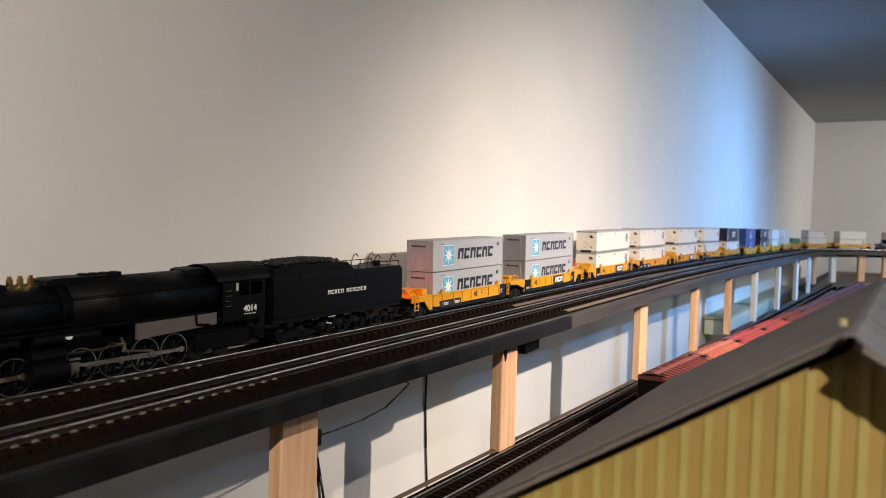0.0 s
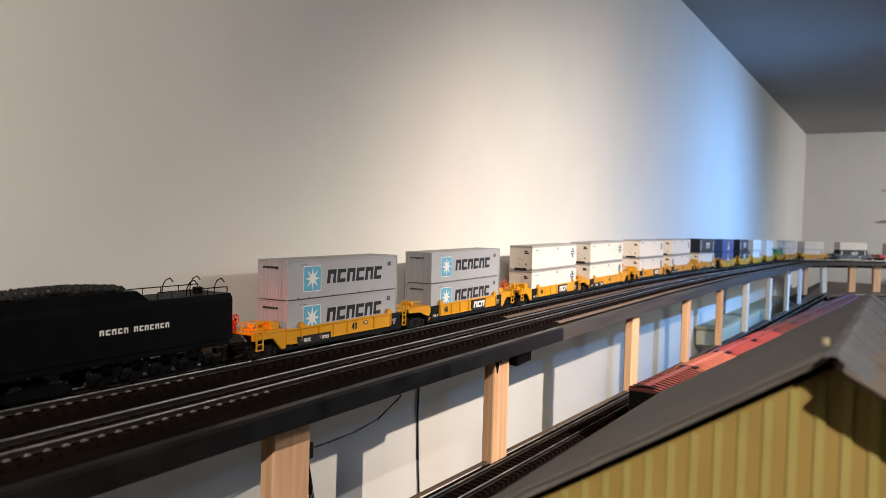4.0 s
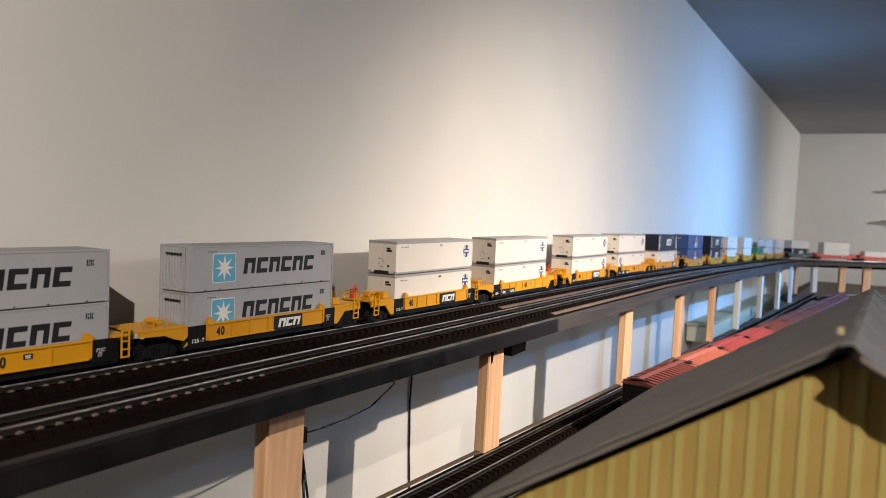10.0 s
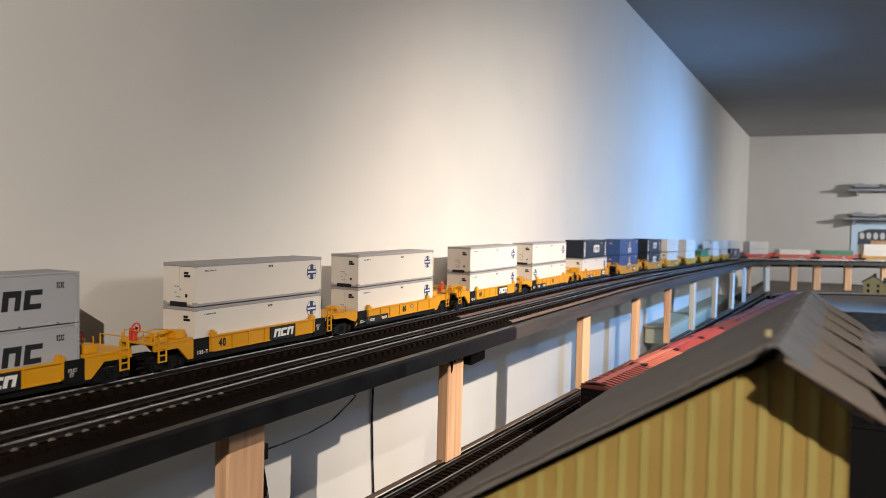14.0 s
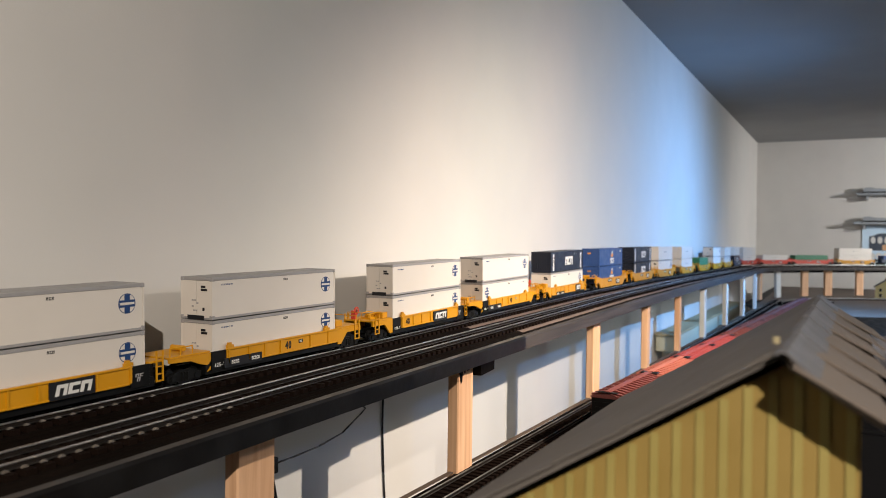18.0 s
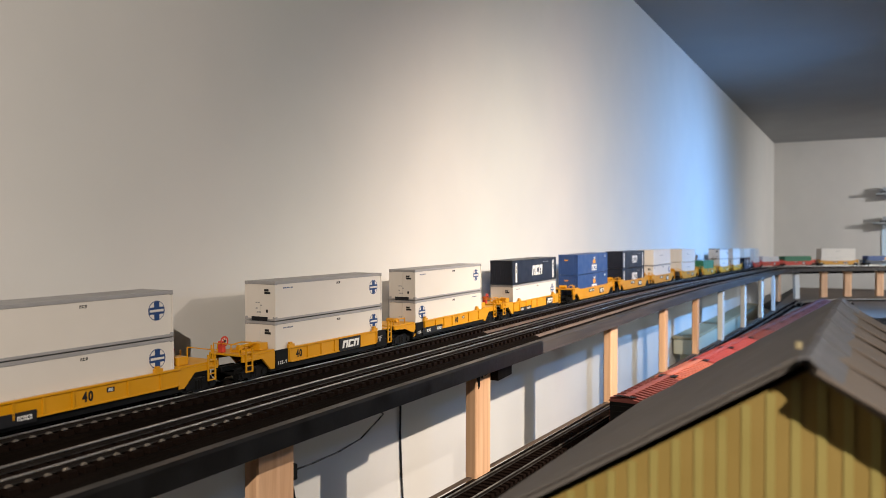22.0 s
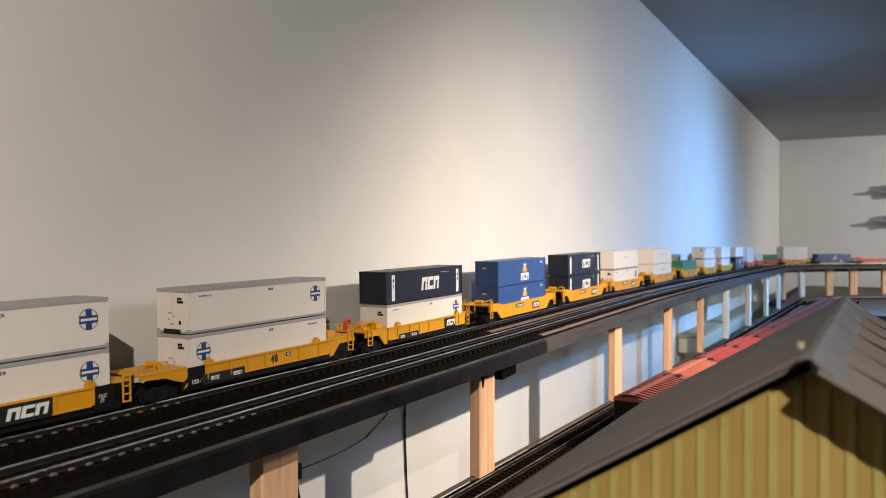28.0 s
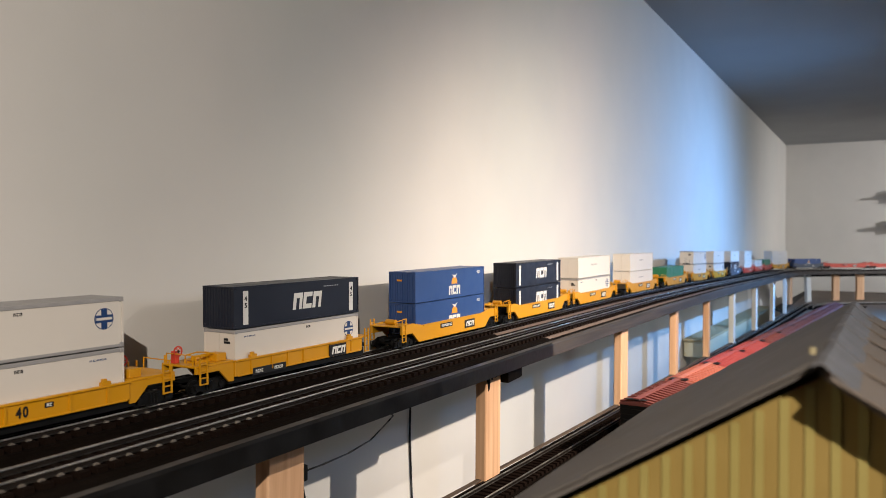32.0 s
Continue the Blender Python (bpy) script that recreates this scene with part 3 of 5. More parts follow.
def flat_track(label, y0, slope, x0, x1, near):
    t = thing("track", label, "railway track", "lower tracks")
    verts, faces = [], []
    h = math.atan(slope)
    for side in (-0.016, 0.016):
        web = None
        for name, outline, metal in (("rail", WEB, RAILWEB), ("rail_foot", FOOT, FOOTM), ("rail_head", HEAD, RAIL)):
            bm = B()
            rows = [[bm.verts.new((x, y0 + slope * x + side + o, ZL + 0.0135 + z)) for o, z in outline] for x in (x0, x1)]
            k = len(outline)
            for j in range(k):
                bm.faces.new((rows[0][j], rows[0][(j + 1) % k], rows[1][(j + 1) % k], rows[1][j]))
            rail = part(name, bm, metal, web or t)
            web = web or rail
    bm = B()
    for x in np.arange(x0, x1, PITCH):
        m = pose(x, y0 + slope * x, ZL + 0.0022, 0, 0, math.degrees(h))
        if near[0] <= x <= near[1]:
            ob = new("tie", TIE_ME)
            ob.parent, ob.matrix_basis = t, m
        else:
            b = len(verts)
            verts.extend(tuple(m @ v.co) for v in TIE_ME.vertices)
            faces.extend(tuple(b + j for j in p.vertices) for p in TIE_ME.polygons)
    part("roadbed", prism(bm, [(x0, y0 + slope * x0 - 0.034), (x1, y0 + slope * x1 - 0.034), (x1, y0 + slope * x1 + 0.034), (x0, y0 + slope * x0 + 0.034)], "z", ZL + 0.0001, ZL + 0.0022), ROADBED, t)
    me = bpy.data.meshes.new("tie_remainder")
    me.from_pydata(verts, [], faces)
    me.materials.append(TIE)
    ob = new("tie_remainder", me)
    ob.parent = t
    tagged(ob, kind="stuff")


flat_track("lower model railway track beside the table edge", 0.535, SLOPE, -0.5, 5.6, (0.8, 2.4))
flat_track("lower siding track under red boxcars", 0.4586, SLOPE - 0.039, -0.5, 5.6, (0.0, 0.0))

def curved_track(cx, cy, r, q0, q1):
    t = thing("track", "black curved lower track at the far end of the table", "railway track", "lower tracks")
    qs = np.linspace(q0, q1, 40)

    def arc(name, half, z0, z1, off, material):
        bm = B()
        rows = [[bm.verts.new((cx + (r + off + e) * math.cos(q), cy + (r + off + e) * math.sin(q), z)) for e, z in ((-half, z0), (half, z0), (half * 0.8, z1), (-half * 0.8, z1))] for q in qs]
        for u, v in zip(rows, rows[1:]):
            for j in range(4):
                bm.faces.new((u[j], u[(j + 1) % 4], v[(j + 1) % 4], v[j]))
        part(name, bm, material, t)

    arc("roadbed", 0.045, ZL + 0.0013, ZL + 0.0075, 0.0, ROADBED)
    for side in (-0.016, 0.016):
        arc("rail", 0.0012, ZL + 0.0076, ZL + 0.0135, side, RAIL)


curved_track(5.30, -0.40, 0.80, 0.1, 1.75)

# ---- containers ----
CW, CH = 0.0264, 0.0517


def corrugated(bm, u0, u1, z0, z1, face, n, axis, depth=0.0009):
    """A pressed steel panel: upright folds between u0 and u1."""
    step = (u1 - u0) / n
    pts = []
    for i in range(n):
        a = u0 + i * step
        pts += [(a, 0), (a + step * 0.4, 0), (a + step * 0.5, 1), (a + step * 0.9, 1)]
    pts.append((u1, 0))
    sgn = 1 if face > 0 else -1
    prev = None
    for u, k in pts:
        w = face - sgn * depth * k
        lo, hi = ((w, u, z0), (w, u, z1)) if axis == "x" else ((u, w, z0), (u, w, z1))
        cur = (bm.verts.new(lo), bm.verts.new(hi))
        if prev:
            bm.faces.new((prev[0], cur[0], cur[1], prev[1]))
        prev = cur
    return bm


def container(kind, length, label, end_doors=True):
    side, roof, rail, end = {"grey": (GREY, GREYTOP, GREY, GREY), "cream": (CREAM, RAILGREY, RAILGREY, CREAM), "navy": (NAVY, NAVY, NAVY, NAVY),
                             "blue": (BLUE, BLUE, BLUE, BLUE), "creamL": (CREAM, RAILGREY, RAILGREY, CREAM), "green": (GREENC, GREENC, GREENC, GREENC), "plain": (CREAM, CREAM, CREAM, CREAM)}[kind]
    h = length / 2
    t = thing("container", label, "container", "containers on the train")
    folds = kind in ("grey", "navy", "blue")
    left_mark = kind == "creamL"
    kind = "cream" if left_mark else kind
    part("body", box(B(), -h + 0.0022, h - 0.0022, -CW + 0.0007, CW - 0.0007, 0.0012, CH - 0.0012), side, t)
    part("roof", box(B(), -h + 0.001, h - 0.001, -CW + 0.001, CW - 0.001, CH - 0.0011, CH - 0.0003, 0.0003), roof, t)
    rw = 0.0040 if kind == "cream" else 0.0018
    for y in (-1, 1):
        ya, yb = sorted((y * CW, y * (CW - 0.0016)))
        part("top_rail", box(B(), -h + 0.0045, h - 0.0045, ya, yb, CH - rw, CH, 0.0003), rail, t)
        part("bottom_rail", box(B(), -h + 0.0045, h - 0.0045, ya, yb, 0, 0.0030 if kind == "cream" else 0.0022, 0.0003), rail, t)
    for x in (-1, 1):
        xa, xb = sorted((x * h, x * (h - 0.0018)))
        part("end_header", box(B(), xa, xb, -CW + 0.0045, CW - 0.0045, CH - rw, CH, 0.0003), rail, t)
        part("end_sill", box(B(), xa, xb, -CW + 0.0045, CW - 0.0045, 0, 0.0022, 0.0003), rail, t)
        if folds:
            part("end_panel", corrugated(B(), -CW + 0.002, CW - 0.002, 0.0022, CH - rw, x * (h - 0.0006), 10, "x"), end, t)
        else:
            part("door", box(B(), *sorted((x * (h - 0.0004), x * (h - 0.0019))), -CW + 0.002, -0.0002, 0.0024, CH - rw - 0.0003), end, t)
            part("door", box(B(), *sorted((x * (h - 0.0004), x * (h - 0.0019))), 0.0002, CW - 0.002, 0.0024, CH - rw - 0.0003), end, t)
        for y in (-1, 1):
            for z in (0, CH - 0.0046):
                part("corner_casting", box(B(), *sorted((x * (h + 0.0003), x * (h - 0.0046))), *sorted((y * (CW + 0.0003), y * (CW - 0.0046))), z - 0.0002, z + 0.0048, 0.0005), rail, t)
            part("corner_post", box(B(), *sorted((x * h, x * (h - 0.002))), *sorted((y * CW, y * (CW - 0.002))), 0.0046, CH - 0.0046), side, t)
    f = -CW + 0.0007
    if kind == "grey":
        part("emblem_panel", prism(B(), [(-0.0910, 0.0085), (-0.0590, 0.0085), (-0.0570, 0.0105), (-0.0570, 0.041), (-0.0590, 0.043), (-0.0910, 0.043), (-0.0930, 0.041), (-0.0930, 0.0105)], "y", f - 0.0003, f + 0.0001), WHITE, t)
        part("emblem_field", prism(B(), [(-0.0905, 0.0095), (-0.0595, 0.0095), (-0.0580, 0.011), (-0.0580, 0.0405), (-0.0595, 0.042), (-0.0905, 0.042), (-0.0920, 0.0405), (-0.0920, 0.011)], "y", f - 0.0005, f - 0.0003), SKYB, t, "light blue square")
        part("emblem_star", prism(B(), ring(-0.0750, 0.0258, 0.0150, 16, 0.0056), "y", f - 0.0008, f - 0.0005), WHITE, t, "white star")
        blocks("name_block", INK, t, -0.046, 0.084, 0.0172, 0.0362, f, 6, 0.12, 0.16, label="plain black block")
        # small black boxes paint the shade inside the bottom rail's holes
        for u in (-0.104, -0.082, -0.030, 0.028, 0.060, 0.100):
            part("rail_hole", box(B(), u - 0.0010, u + 0.0010, -CW - 0.0002, -CW + 0.0004, 0.0006, 0.0020), INK, t)
        blocks("data_mark", INK, t, 0.099, 0.108, 0.036, 0.042, f, 4, 0, 0.4)
        blocks("data_mark", INK, t, -0.101, -0.086, 0.0445, 0.0455, f, 3, 0, 0.4)
        for u in (-0.016, -0.010, 0.010, 0.016):
            part("locking_bar", rod(B(), (-h - 0.0004, u, 0.003), (-h - 0.0004, u, CH - 0.003), 0.0004, 5), GREY, t)
        for i in range(6):
            part("end_block", box(B(), -h - 0.0010, -h - 0.0004, 0.0125 - i * 0.0046, 0.0158 - i * 0.0046, 0.0405, 0.0432), INK, t)
    if kind == "cream":
        c = (-h + 0.0225 if left_mark else h - 0.0225, 0.0307)
        part("emblem_disc", prism(B(), ring(*c, 0.0110, 28), "y", f - 0.0002, f + 0.0001), SFB, t, "round blue emblem")
        part("emblem_field", prism(B(), ring(*c, 0.0102, 28), "y", f - 0.0004, f - 0.0002), CREAM, t)
        cross = prism(B(), [(c[0] + u * 0.0108, c[1] + v * 0.0108) for u, v in ((-0.32, -0.93), (0.32, -0.93), (0.32, -0.36), (0.92, -0.36), (0.92, 0.36), (0.32, 0.36), (0.32, 0.93), (-0.32, 0.93),
                                                                         (-0.32, 0.36), (-0.92, 0.36), (-0.92, -0.36), (-0.32, -0.36))], "y", f - 0.0006, f - 0.0004)
        part("emblem_cross", cross, SFB, t, "deep blue cross")
        part("emblem_band", box(B(), c[0] - 0.0090, c[0] + 0.0090, f - 0.0008, f - 0.0006, c[1] - 0.0013, c[1] + 0.0013), CREAM, t)
        # a flat black box stands for the shade inside the slot
        part("fork_recess", box(B(), -h - 0.0006, -h + 0.0002, -0.0130, 0.0145, -0.0008, 0.0048), INK, t, "flat black patch for the shade in the slot at the foot of the end")
        x0 = h - 0.040 if left_mark else -h + 0.016
        blocks("data_mark", SFB, t, x0, x0 + 0.020, 0.0415, 0.0432, f, 5, 0, 0.3)
        blocks("data_mark", INK, t, 0.008, 0.017, 0.0415, 0.0445, f, 3, 0, 0.3)
        part("end_mark", box(B(), -h - 0.0002, -h + 0.0004, -0.015, -0.008, 0.0385, 0.0415), INK, t)
        part("end_mark", box(B(), -h - 0.0002, -h + 0.0004, -0.018, -0.008, 0.0350, 0.0378), INK, t)
        for y, z in ((0.000, 0.010), (0.004, 0.010), (0.006, 0.015), (-0.002, 0.019), (0.002, 0.0225), (0.006, 0.0225)):
            part("end_plate_mark", box(B(), -h - 0.0002, -h + 0.0004, y - 0.0014, y + 0.0014, z, z + 0.0016), RAILGREY, t)
        part("end_plate_mark", box(B(), -h - 0.0002, -h + 0.0004, -0.0135, -0.0105, 0.0105, 0.0145), INK, t)
    if kind == "navy":
        w = 0.0086
        part("white_band", box(B(), -h + 0.0165, -h + 0.0165 + w, f - 0.0003, f + 0.0001, 0.004, CH - 0.006), WHITE, t)
        part("white_band", box(B(), h - 0.0135 - w, h - 0.0135, f - 0.0003, f + 0.0001, 0.004, CH - 0.006), WHITE, t)
        blocks("name_block", WHITE, t, -0.020, 0.040, 0.015, 0.037, f, 3, 0.15, 0.12, label="plain white block")
        blocks("data_mark", WHITE, t, 0.045, 0.078, 0.0425, 0.0435, f, 9, 0, 0.5)
        if length == C45:
            for x in (-h + 0.0208, h - 0.0178):
                for k, ch in enumerate("45"):
                    letters(ch, 0.0085, INK, t, Matrix.Translation((x, f - 0.0005, 0.036 - 0.0085 * k)) @ pose(0, 0, 0, 90))
    if kind == "blue":
        blocks("name_block", WHITE, t, -0.012, 0.030, 0.006, 0.022, f, 3, 0, 0.12, label="plain white block")
        bm = prism(B(), [(-0.002, 0.025), (0.019, 0.025), (0.019, 0.031), (0.010, 0.040), (0.001, 0.034)], "y", f - 0.0003, f + 0.0001)
        part("emblem_flag", bm, ORANGE, t, "small orange flag shape")
        part("emblem_flag_top", prism(B(), [(-0.002, 0.0425), (0.010, 0.0350), (0.020, 0.044), (0.010, 0.0405)], "y", f - 0.0005, f - 0.0003), WHITE, t)
        blocks("data_mark", WHITE, t, 0.095, 0.108, 0.040, 0.045, f, 4, 0, 0.4)
        part("end_mark", box(B(), -h - 0.0008, -h - 0.0002, 0.000, 0.010, 0.036, 0.039), ORANGE, t)
    if kind == "plain":
        blocks("data_mark", RAILGREY, t, -0.03, 0.02, 0.030, 0.033, f, 6, 0, 0.3)
    return t


# ---- well cars ----
def wheelset(name="wheelset"):
    bm = B()
    for y in (-0.0165, 0.0165):
        cyl(bm, 0, y, 0, 0.0088, "y", 0.0014, 20)
        cyl(bm, 0, y * 0.93, 0, 0.0099, "y", 0.0004, 20)
    cyl(bm, 0, 0, 0, 0.002, "y", 0.020, 8)
    return mesh_of(bm, name, DARK)


def truck_frame():
    bm = B()
    for y in (-0.0215, 0.0215):
        prism(bm, [(-0.026, 0.006), (-0.021, 0.0035), (-0.012, 0.005), (-0.006, 0.0015), (0.006, 0.0015), (0.012, 0.005), (0.021, 0.0035), (0.026, 0.006), (0.026, 0.0125), (0.018, 0.0140),
                   (0.010, 0.0175), (-0.010, 0.0175), (-0.018, 0.0140), (-0.026, 0.0125)], "y", y - 0.0018, y + 0.0018)
        for x in (-0.018, 0.018):
            cyl(bm, x, y * 1.06, 0.0092, 0.0038, "y", 0.0022, 10)
        for x in (-0.004, 0.0, 0.004):
            cyl(bm, x, y * 1.08, 0.010, 0.0016, "z", 0.005, 8)
    box(bm, -0.006, 0.006, -0.020, 0.020, 0.009, 0.0165)
    return mesh_of(bm, "side_frame", DARK)


WHEEL_ME, FRAME_ME = wheelset(), truck_frame()


def add_truck(t, x):
    tr = new("truck", FRAME_ME)
    tr.parent = t
    tr.matrix_basis = Matrix.Translation((x, 0, 0))
    for dx in (-0.018, 0.018):
        w = new("wheelset", WHEEL_ME)
        w.parent = tr
        w.matrix_basis = Matrix.Translation((dx, 0, 0.0092))
    return tr


def numeral(t, x, f):
    """The black route number on the sill, one part for each figure."""
    for ch, dx in (("4", -0.0032), ("0", 0.0034)):
        letters(ch, 0.0128, INK, t, Matrix.Translation((x + dx, f - 0.0003, 0.0240)) @ pose(0, 0, 0, 90) @ Matrix.Diagonal((0.82, 1.05, 1, 1)), "numeral", 0.035)


def well_car(long_left, variant, paint, label):
    """A double-stack well car. Its containers are centred on 0; one end has the long platform with the handbrake."""
    t = thing("well_car", label, "rail car", "well cars")
    d = -1 if long_left else 1
    h = 0.136
    yo = CW + 0.0045

    def X(a, b):
        return sorted((d * a, d * b))

    def PX(pts):
        return [(d * u, v) for u, v in pts]

    part("floor", box(B(), -h, h, -CW - 0.001, CW + 0.001, 0.0070, 0.0182), DARK, t)
    for y in (-1, 1):
        ya, yb = sorted((y * yo, y * (CW + 0.0008)))
        reach = 0.1282 if variant in "BC" else 0.1035
        near = 0.1282 if variant == "C" else 0.1035
        for a, b in ((-reach if d < 0 else -near, reach if d > 0 else near),):
            s = part("side_sill", box(B(), a, b, ya, yb, 0.0150, 0.0325, 0.0006), paint, t)
            part("top_chord", box(B(), a, b, min(ya, y * (yo + 0.0016)), max(yb, y * (yo + 0.0016)), 0.0326, 0.0348, 0.0005), paint, s)
            part("bottom_chord", box(B(), a + 0.004, b - 0.004, *sorted((y * yo, y * (yo + 0.0014))), 0.0145, 0.0165, 0.0004), paint, s)
            for u in (-0.1015, -0.065, -0.035, -0.004, 0.060, 0.1015):
                part("rib", box(B(), u - 0.0012, u + 0.0012, *sorted((y * yo, y * (yo + 0.0016))), 0.0166, 0.0325), paint, s)
        for u in (-0.116, 0.116):
            if variant == "C" or (variant == "B" and u * d > 0):
                continue
            part("dark_side_panel", box(B(), u - 0.0122, u + 0.0122, *sorted((y * (yo - 0.001), y * (CW + 0.0008))), 0.0100, 0.0335, 0.0004), DARK, t, "black side panel")
        for u in (-0.097, 0.100):
            part("lock_stand", prism(B(), [(u - 0.0055, 0.0349), (u + 0.0055, 0.0349), (u + 0.0055, 0.0385), (u + 0.001, 0.0390), (u + 0.001, 0.0415), (u - 0.0035, 0.0415), (u - 0.0035, 0.0385), (u - 0.0055, 0.0385)], "y", *sorted((y * yo, y * (CW + 0.0008)))), paint, t)
    # marks on the aisle side
    f = -yo
    if variant == "A":
        part("plate", box(B(), 0.006, 0.057, f - 0.0018, f - 0.0002, 0.0148, 0.0330), INK, t, "black lettering plate")
        blocks("plate_block", WHITE, t, 0.011, 0.052, 0.0185, 0.0295, f - 0.0018, 3, 0.25, 0.10)
        numeral(t, -0.083, f)
    elif variant == "B":
        part("plate", box(B(), -0.1095, -0.0425, f - 0.0016, f - 0.0002, 0.0115, 0.0230), INK, t, "black lettering plate")
        blocks("plate_block", WHITE, t, -0.098, -0.084, 0.0150, 0.0195, f - 0.0016, 4, 0, 0.25)
        blocks("plate_block", WHITE, t, -0.062, -0.047, 0.0150, 0.0195, f - 0.0016, 5, 0, 0.25)
        numeral(t, 0.012, f)
        part("plate", box(B(), 0.034, 0.043, f - 0.0005, f - 0.0002, 0.0245, 0.0295), INK, t)
        blocks("plate_block", WHITE, t, 0.0355, 0.0415, 0.0255, 0.0285, f - 0.0005, 2, 0, 0.25)
    else:
        part("plate", box(B(), 0.050, 0.088, f - 0.0018, f - 0.0002, 0.0148, 0.0315), INK, t, "black lettering plate")
        blocks("plate_block", WHITE, t, 0.054, 0.084, 0.0180, 0.0285, f - 0.0018, 3, 0.25, 0.10)
        part("plate", box(B(), -0.100, -0.040, f - 0.0016, f - 0.0002, 0.0125, 0.0215), INK, t, "black lettering plate")
        blocks("plate_block", WHITE, t, -0.096, -0.082, 0.0150, 0.0190, f - 0.0016, 4, 0, 0.25)
        blocks("plate_block", WHITE, t, -0.062, -0.046, 0.0150, 0.0190, f - 0.0016, 5, 0, 0.25)
    if variant == "A" or (variant == "B" and d > 0):
        for i, ch in enumerate("125-T"):
            letters(ch, 0.0062, WHITE, t, Matrix.Translation((-0.1155 + 0.0037 * (i - 2), -yo + 0.0007, 0.0165)) @ pose(0, 0, 0, 90), "numeral")
    if variant == "A" or (variant == "B" and d < 0):
        blocks("end_mark", RAILGREY, t, 0.108, 0.119, 0.0215, 0.025, -yo + 0.001, 2, 0.2, 0.2)
        blocks("end_mark", RAILGREY, t, 0.110, 0.115, 0.0165, 0.021, -yo + 0.001, 1, 0.2, 0.2)
    # long end
    deck = part("long_platform", box(B(), *X(0.1285, 0.1880), -CW - 0.002, CW + 0.002, 0.0330, 0.0356, 0.0004), paint, t)
    for y in (-1, 1):
        yy = sorted((y * (CW + 0.0025), y * (CW - 0.0005)))
        part("end_sill", prism(B(), PX([(0.1286, 0.0105), (0.1286, 0.0329), (0.1875, 0.0329), (0.1875, 0.0262), (0.152, 0.0262), (0.1365, 0.0105)]), "y", *yy), paint, t)
        lad = part("ladder", box(B(), *X(0.1705, 0.1722), *sorted((y * (CW + 0.0026), y * (CW + 0.0042))), 0.0130, 0.0440), paint, t)
        part("ladder_rail", box(B(), *X(0.1813, 0.1830), *sorted((y * (CW + 0.0026), y * (CW + 0.0042))), 0.0130, 0.0440), paint, lad)
        for z in (0.0132, 0.0205, 0.0285, 0.0360):
            part("rung", box(B(), *X(0.1722, 0.1813), *sorted((y * (CW + 0.0028), y * (CW + 0.0040))), z, z + 0.0014), paint, lad)
    bm = B()
    for y in (-0.022, 0.022):
        rod(bm, (d * 0.1860, y, 0.0356), (d * 0.1860, y, 0.048), 0.0008)
    rod(bm, (d * 0.1860, -0.022, 0.0475), (d * 0.1860, 0.022, 0.0475), 0.0007)
    part("handrail", bm, paint, t)
    part("brake_stand", box(B(), *X(0.134, 0.149), -0.022, -0.004, 0.0357, 0.0450, 0.0006), paint, t)
    xw = 0.182 if long_left else 0.147
    if long_left:
        for y in (-0.016, 0.002):
            part("brake_pipe", tube(B(), [(-0.140, y, 0.0356), (-0.140, y, 0.0440), (-0.158, y, 0.0465), (-0.176, y, 0.0450), (-0.176, y, 0.0356)], 0.0009), paint, t)
        mount = part("brake_mount", box(B(), -0.172, -0.143, -0.012, 0.004, 0.0357, 0.0385), paint, t)
        for x in (-0.148, -0.157, -0.166):
            part("air_reservoir", cyl(B(), x, -0.004, 0.0400, 0.0040, "x", 0.0036, 12), paint, mount)
    br = part("brake_post", box(B(), *X(xw - 0.003, xw + 0.003), 0.008, 0.016, 0.0357, 0.0500, 0.0005), REDP, t, "red handbrake post")
    bm = B()
    n = 18
    vs = [[bm.verts.new((d * xw + r * math.cos(2 * math.pi * i / n), y, 0.0500 + r * math.sin(2 * math.pi * i / n))) for i in range(n)] for y, r in ((0.0068, 0.0066), (0.0076, 0.0066), (0.0076, 0.0048), (0.0068, 0.0048))]
    for k in range(4):
        for i in range(n):
            bm.faces.new((vs[k][i], vs[k][(i + 1) % n], vs[(k + 1) % 4][(i + 1) % n], vs[(k + 1) % 4][i]))
    for k in range(3):
        q = math.pi * k / 3
        rod(bm, (d * xw - 0.005 * math.cos(q), 0.0072, 0.0500 - 0.005 * math.sin(q)), (d * xw + 0.005 * math.cos(q), 0.0072, 0.0500 + 0.005 * math.sin(q)), 0.0006, 5)
    part("brake_wheel", bm, REDP, br, "red handbrake wheel")
    part("brake_hub", cyl(B(), d * xw, 0.0064, 0.0500, 0.0016, "y", 0.0006, 8), INK, br)
    part("coupler", box(B(), *X(0.150, 0.1983), -0.004, 0.004, 0.0140, 0.0200, 0.0006), DARK, t)
    add_truck(t, d * 0.163)
    # short end: the right-hand one carries a ladder, the left-hand one a raked platform over the shared truck
    if long_left:
        part("short_platform", box(B(), 0.1285, 0.1500, -CW - 0.001, CW + 0.001, 0.0325, 0.0350, 0.0004), paint, t)
        part("end_block", box(B(), 0.1285, 0.1372, -CW + 0.001, CW - 0.001, 0.0150, 0.0324, 0.0004), DARK, t)
        for y in (-1, 1):
            lad = part("ladder", box(B(), 0.1378, 0.1393, *sorted((y * (CW + 0.0012), y * (CW + 0.0030))), 0.0110, 0.0460), paint, t)
            part("ladder_rail", box(B(), 0.1465, 0.1480, *sorted((y * (CW + 0.0012), y * (CW + 0.0030))), 0.0110, 0.0460), paint, lad)
